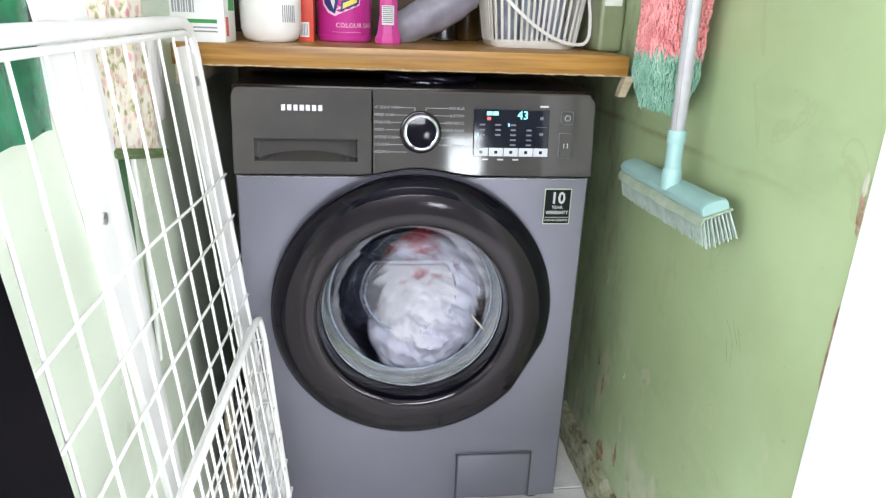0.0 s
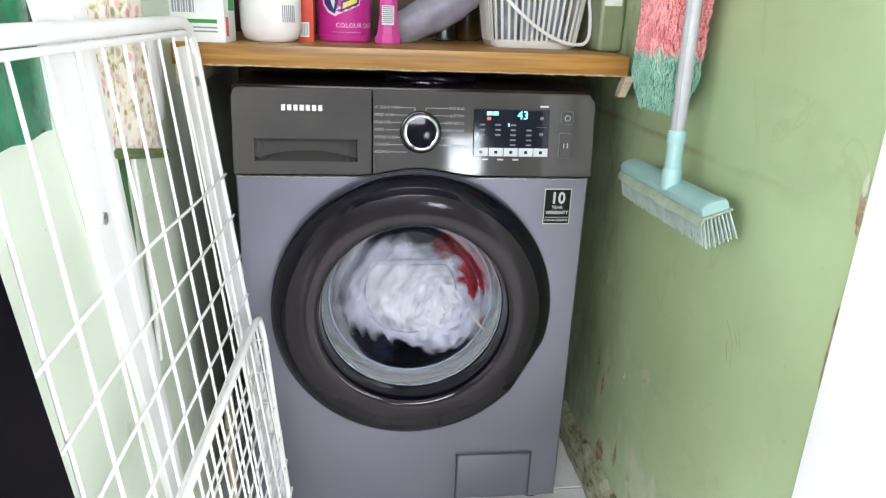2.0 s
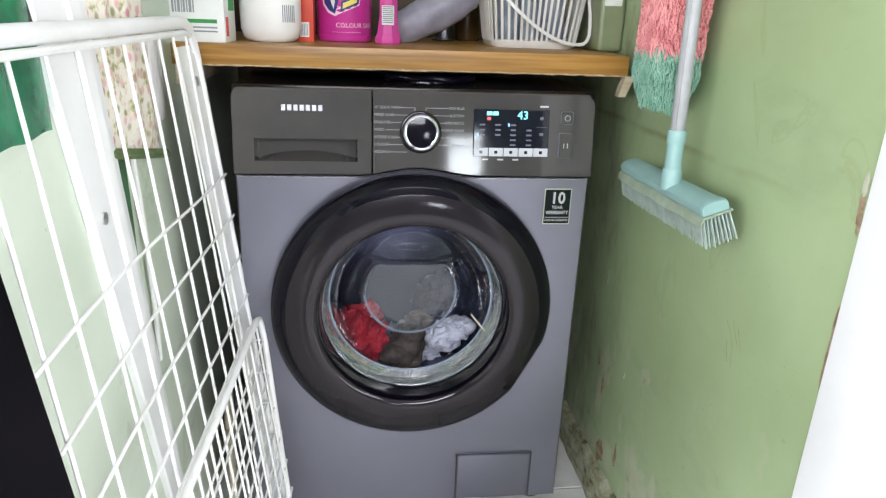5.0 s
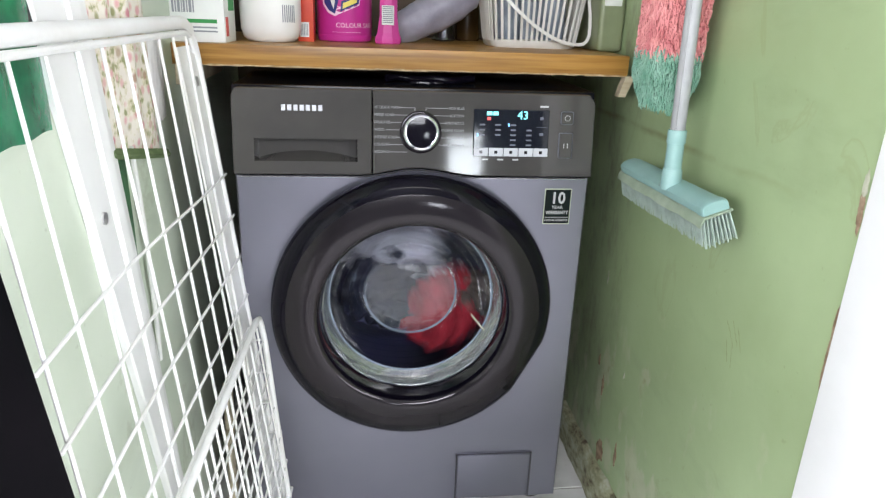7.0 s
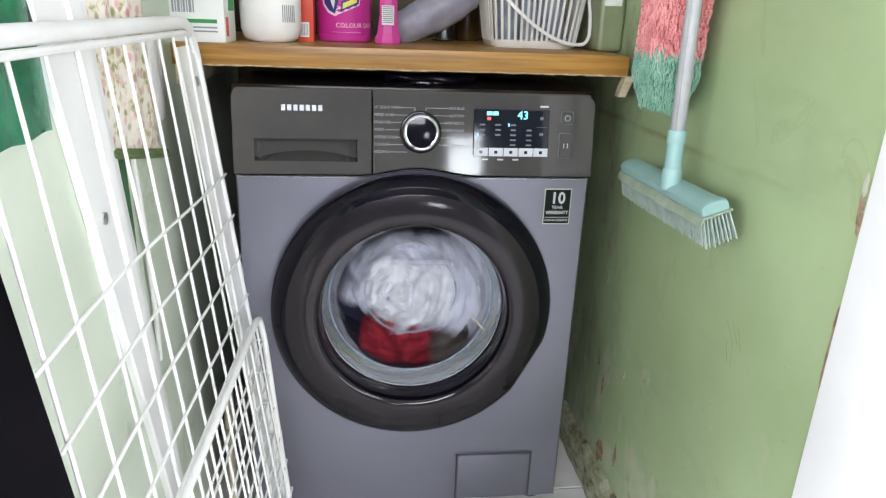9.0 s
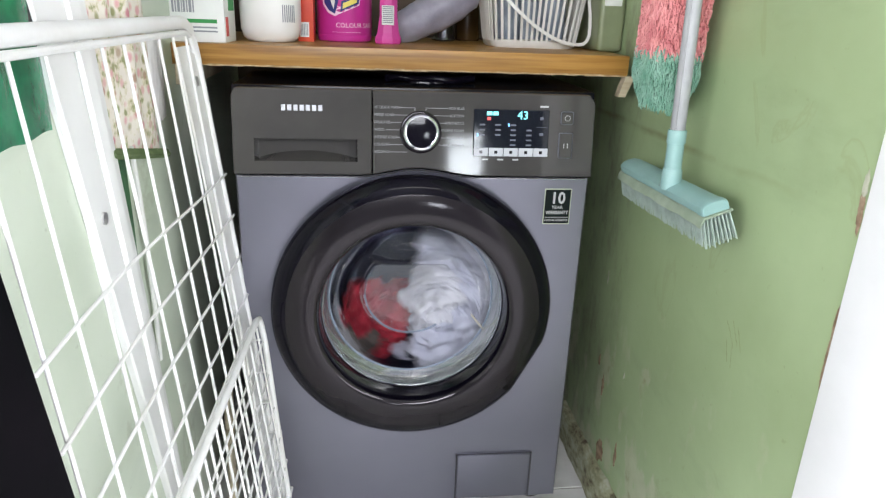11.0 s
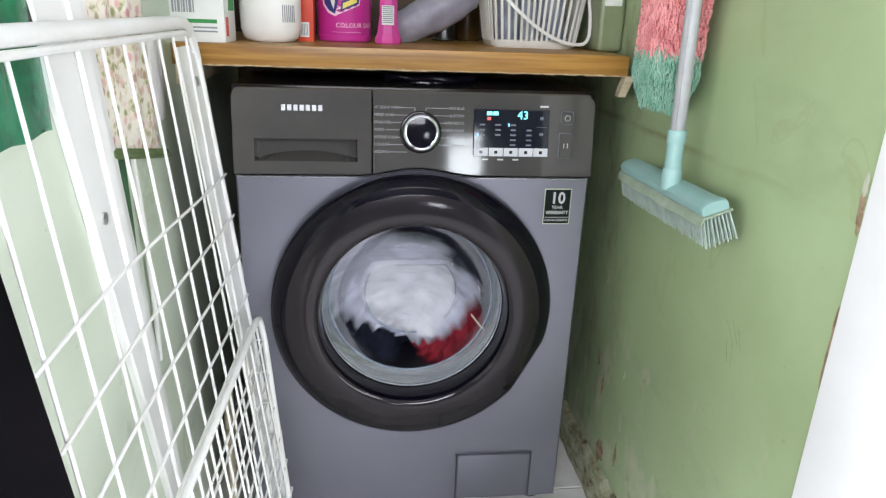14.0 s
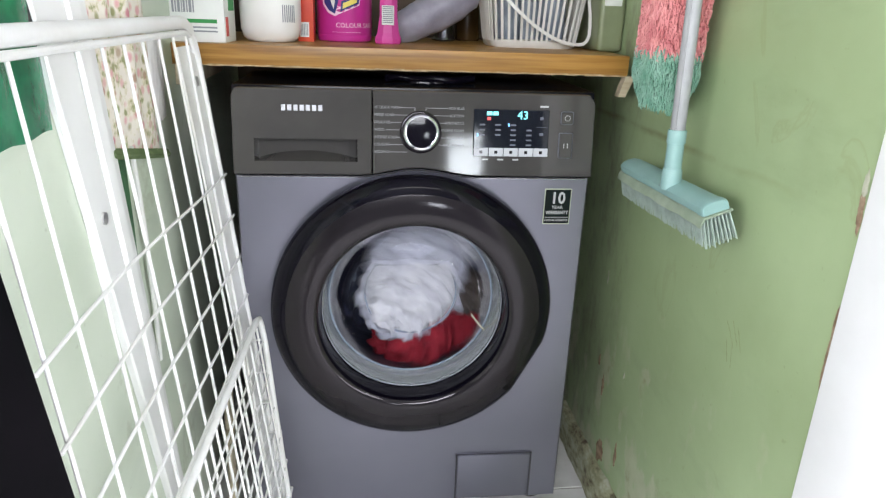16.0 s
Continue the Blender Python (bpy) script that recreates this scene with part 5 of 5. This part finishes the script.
def garment(name, size, seed, mat, label, folds=14.0, amp=0.016, squash=0.6):
    """Wet cloth in a bunch: a lump whose surface runs in long ridged folds."""
    bm = bmesh.new()
    bmesh.ops.create_icosphere(bm, subdivisions=6, radius=1)
    o = Vector((seed * 2.7, seed * 1.3, seed * 4.1))
    for v in bm.verts:
        d = v.co.normalized()
        lump = 1 + 0.38 * noise.noise(d * 1.3 + o) + 0.22 * noise.noise(d * 2.6 + o)
        v.co = Vector((d.x * size[0], d.y * size[1], d.z * size[2])) * lump
    bm.normal_update()
    tw = Matrix.Rotation(seed, 3, "Y")
    for v in bm.verts:
        p = tw @ v.co
        q = Vector((p.x * folds * 0.5, p.y * folds * 1.2, p.z * folds * 2.6)) + o
        warp = noise.noise(p * 14 + o) * 1.3
        a = (1 - abs(noise.noise(q + Vector((0, warp, warp)))) * 2.2) ** 3
        b = 1 - 2 * abs(noise.noise(q * 2.1 + o + Vector((warp, 0, warp))))
        e = 1 - 2 * abs(noise.noise(p * folds * 5 + o))
        v.co += v.normal * amp * (0.95 * max(a, -0.45) + 0.65 * b + 0.2 * e)
    bmesh.ops.smooth_vert(bm, verts=bm.verts, factor=0.35, use_axis_x=True, use_axis_y=True, use_axis_z=True)
    return solo(name, bm, mat, label, "laundry", "laundry in the drum")


white_a = garment("white_garment", (0.125, 0.048, 0.086), 1.3, WHITE_CLOTH, "large wet white cotton garment tumbling in the drum", 19, 0.023)
white_b = garment("white_garment", (0.043, 0.028, 0.018), 2.9, WHITE_CLOTH, "small wet white garment tumbling in the drum", 30, 0.010)
red_a = garment("red_garment", (0.060, 0.042, 0.052), 4.2, RED_CLOTH, "bright red cotton garment tumbling in the drum", 26, 0.015)
red_b = garment("red_garment", (0.098, 0.040, 0.066), 6.1, RED_CLOTH, "dull red garment deeper in the drum", 18, 0.014)
navy = garment("navy_garment", (0.090, 0.050, 0.075), 7.7, NAVY_CLOTH, "dark navy garment tumbling in the drum", 14, 0.016)
taupe = garment("taupe_garment", (0.062, 0.036, 0.025), 8.8, BROWN_CLOTH, "taupe brown garment tumbling in the drum", 18, 0.014)

# ---------------------------------------------------------------- floor tiles
tile_mesh = None
for i in range(11):
    for j in range(12):
        tx0, ty0 = KX0 + i * 0.30 + 0.002, KY + j * 0.305 + 0.002
        if tile_mesh is None:
            tb = part("tile", box((0, 0, -0.004), (0.296, 0.301, 0.0), 0.0012, 1), TILE_M, floor, smooth=False)
            tile_mesh = tb.data
        else:
            tb = new("tile", tile_mesh)
            tb.parent = floor
        tb.location = (tx0, ty0, 0)


# ---------------------------------------------------------------- what moves
def in_drum(u, v, y, turn, lean=0.0):
    """The pose of a bunch of laundry: u, v across the view into the drum, y deep, turned with the drum."""
    return Matrix.Translation((0.012 + 0.150 * u + 0.06 * (y - 0.17) * u, y, 0.393 - 0.62 * (y - 0.17) + 0.128 * v)) @ pose(0, 0, 0, lean, turn, 0)


def spin(t):
    """Turn of the drum in degrees: one way until 2.4 s, at rest, then the other way from 6.35 s."""
    if t < 2.4:
        return 400 * (2.4 - t) if t < 2.2 else 400 * (2.4 - t) ** 2 / 0.4 + 0.0
    if t < 6.35:
        return 0.0
    return 400 * max(0.0, t - 6.45) + (400 * (min(t, 6.45) - 6.35) ** 2 / 0.2)


def ride(ob, tables, y, offset, share=1.0, lean=0.0, su=1.0, sv=1.0):
    """Key a garment through its (t, u, v) stops; y may be lifted out by a fourth number."""
    rows = []
    for table in tables:
        for t, u, v, *more in table:
            rows.append((t, in_drum(u * su, v * sv, more[0] if more else y, offset + spin(t) * share, lean)))
    walk(ob, rows)


def later(table, dt):
    return [(round(t + dt, 2), u, v, *m) for t, u, v, *m in table]


def circling(r, lead, y, t0, t1, step=0.1, squash=0.8):
    """Stops of a garment that is carried round near the drum wall."""
    out, n = [], int(round((t1 - t0) / step))
    for i in range(n + 1):
        t = t0 + (t1 - t0) * i / n
        a = radians(lead - spin(t))
        out.append((round(t, 2), r * math.cos(a), r * squash * math.sin(a) - 0.1, y))
    return out


def motions():
    rows = []
    for i in range(0, 161):
        t = i / 10
        rows.append((t, pose(XC, 0, ZC, 0, spin(t), 0)))
    walk(drum, rows)

    w1 = [(0.0, .15, -.1), (0.1, .1, -.1), (0.2, .1, -.15), (0.3, .2, -.25), (0.4, .45, -.15), (0.5, .45, .0), (0.6, .4, -.1), (0.7, .35, -.1), (0.8, .3, .0), (0.9, .2, .2), (1.0, .1, .05), (1.1, .1, -.1), (1.2, .15, -.2), (1.3, .4, -.25), (1.4, .45, -.2), (1.5, .5, -.1), (1.6, .5, .1), (1.7, .45, .2), (1.8, .4, .3), (1.9, .25, .2), (2.0, .0, .1), (2.1, .0, -.2), (2.2, .05, -.7, .2), (2.3, .40, -1.05, .24), (2.4, .40, -1.0, .28)]
    w2 = [(6.35, .40, -1.0, .28), (6.5, .2, -1.05, .27), (6.6, -.2, -1.05, .25), (6.7, -.4, -.8, .25), (6.8, -.9, -.4, .25), (6.9, -.9, .3, .25), (7.0, -.2, 1.15, .26), (7.1, .25, .45), (7.2, .3, .2), (7.3, .6, -.2, .21), (7.4, .3, -1.15, .25), (7.5, .0, -1.2, .25), (7.6, -.4, -1.15, .25), (7.7, -.8, -.8, .27), (7.8, -.8, .2, .28), (7.9, .0, .95, .22), (8.0, .0, .55), (8.1, .1, .3), (8.2, .2, .2), (8.3, .45, -.05)]
    w3 = [(8.4, .2, -1.15, .23), (8.5, -.3, -1.2, .25), (8.6, -.7, -.8, .29), (8.7, -.7, .2, .29), (8.8, -.1, .85, .2), (8.9, .1, .55), (9.0, .1, .3), (9.1, .2, .1), (9.2, .45, -.1)]
    w4 = [(11.2, .2, -.4), (11.3, -.2, -.25), (11.4, -.1, -.4), (11.5, -.1, -.4), (11.6, -.35, -.25), (11.7, -.7, .0), (11.8, -.5, .2), (11.9, -.2, .2), (12.0, -.1, .1), (12.1, -.1, -.4), (12.2, -.35, -.45), (12.3, -.45, -.5), (12.4, -.45, -.2), (12.5, -.25, .1), (12.6, -.2, .0), (12.7, -.3, -.1), (12.8, -.25, -.1), (12.9, -.25, -.1), (13.0, -.2, -.1), (13.1, -.05, -.25), (13.2, .0, -.5), (13.3, -.4, -.4), (13.4, -.45, .0), (13.5, .0, .1), (13.6, .0, -.2)]
    w5 = [(13.7, -.4, -.35), (13.8, -.7, -.3), (13.9, -.6, .2), (14.0, -.15, .25), (14.1, .1, .0), (14.2, -.1, -.1), (14.3, -.25, -.1), (14.4, -.3, -.4), (14.5, -.1, -.55), (14.6, -.4, -.9), (14.7, -.7, -.8), (14.8, -.9, -.4), (14.9, -.6, .6), (15.0, .0, .6), (15.1, .15, .2), (15.2, .0, .0), (15.3, .0, -.1), (15.4, .05, -.2), (15.5, -.1, -.55), (15.6, -.2, -.7), (15.7, -.45, -.55), (15.8, -.8, -.3), (15.9, -.4, .6), (16.0, .0, .42)]
    ride(white_a, [w1, w2, w3, later(w3, 0.9), later(w3, 1.8), w4, w5], 0.168, 40, su=1.32, sv=1.25)

    r1 = [(0.0, .2, .75), (0.1, -.4, .3), (0.2, -.1, .7), (0.3, -.2, .55), (0.4, -.45, .05), (0.5, -.45, -.55), (0.6, -.1, -.8), (0.7, .5, -.6), (0.8, .7, .2), (0.9, .4, .7), (1.0, -.1, .7), (1.1, -.5, .2), (1.2, .1, .75), (1.3, -.35, .45), (1.4, -.55, -.1), (1.5, -.4, -.65), (1.6, .15, -.8), (1.7, .65, -.6), (1.8, .85, -.2), (1.9, .8, .3), (2.0, .7, .6), (2.1, .4, .75), (2.2, .0, .7), (2.3, -.5, .15), (2.4, -.84, -.60)]
    r2 = [(6.35, -.84, -.60), (6.4, -.85, -.2), (6.5, -.8, .1), (6.6, -.65, .4), (6.7, -.4, .65), (6.8, -.15, .7), (6.9, .1, .6), (7.0, .5, .0), (7.1, .35, -.8), (7.2, -.3, -.9), (7.3, -.8, -.55), (7.4, -.95, -.2), (7.5, -.85, .15), (7.6, -.75, .35), (7.7, -.5, .55), (7.8, -.1, .4), (7.9, .0, .1), (8.0, .2, -.5), (8.1, .0, -.75), (8.2, -.35, -.6)]
    r3 = [(8.3, -.5, -.5), (8.4, -.7, -.4), (8.5, -.8, -.15), (8.6, -.7, .1), (8.7, -.3, .4), (8.8, .0, .2), (8.9, .1, -.35), (9.0, -.2, -.5), (9.1, -.4, -.4)]
    r4 = [(11.2, -.6, .4), (11.3, -.3, .6), (11.4, -.05, .4), (11.5, .1, .4), (11.6, .2, -.3), (11.7, .0, -.4), (11.8, .0, -.2), (11.9, .1, -.5), (12.0, .85, .0), (12.1, .7, .5, .25), (12.2, .2, .9, .27), (12.3, .1, .8, .25), (12.4, .4, .4), (12.5, .45, -.2), (12.6, .25, -.7), (12.7, .1, -.5), (12.8, .2, .5), (12.9, .3, .7), (13.0, .85, .0), (13.1, .1, -.9), (13.2, -.4, -1.0, .25), (13.3, -.3, -.9, .25), (13.4, .6, .4, .26), (13.5, .7, .1, .27), (13.6, -.3, .6)]
    r5 = [(13.7, -.4, .55), (13.8, .0, .25), (13.9, .15, .0), (14.0, .5, -.5), (14.1, -.1, -.75), (14.2, -.6, -.6), (14.3, -.8, -.4), (14.4, -.9, -.2), (14.5, -.75, .2), (14.6, -.5, .3), (14.7, -.2, .25), (14.8, .0, .25), (14.9, .1, .1), (15.0, .15, -.3), (15.1, .1, -.6), (15.2, -.25, -.65), (15.3, -.55, -.45), (15.4, -.75, -.2), (15.5, -.6, .2), (15.6, -.4, .35), (15.7, -.25, .35), (15.8, -.1, .25), (15.9, .1, .1), (16.0, .1, -.5)]
    reds = [r1, r2, r3, later(r3, 0.9), later(r3, 1.8), r4, r5]
    ride(red_a, reds, 0.190, 10)
    ride(red_b, [[(t, -0.3, -1.35, 0.30) if t in (2.4, 6.35) else (t, u * 0.85 + 0.16, v, 0.265) for t, u, v, *_ in part_] for part_ in reds], 0.265, 100)

    # the rest is carried round by the lifters
    walk(white_b, [(t, in_drum(u, v, y, -30 + spin(t), 0)) for t, u, v, y in circling(0.80, -48, 0.240, 0.0, 2.0) + circling(0.80, -48, 0.150, 2.2, 2.4) + circling(0.80, -48, 0.150, 6.35, 6.75) + circling(0.80, -48, 0.240, 7.0, 16.0)])
    walk(navy, [(t, in_drum(u, v, y, 20 + spin(t), 0)) for t, u, v, y in circling(0.75, 5, 0.230, 0.0, 2.4) + circling(0.75, 5, 0.230, 6.35, 16.0)])
    walk(taupe, [(t, in_drum(u, v, y, 120 + spin(t), 0)) for t, u, v, y in circling(0.92, -97, 0.190, 0.0, 2.4) + circling(0.92, -97, 0.190, 6.35, 16.0)])


motions()
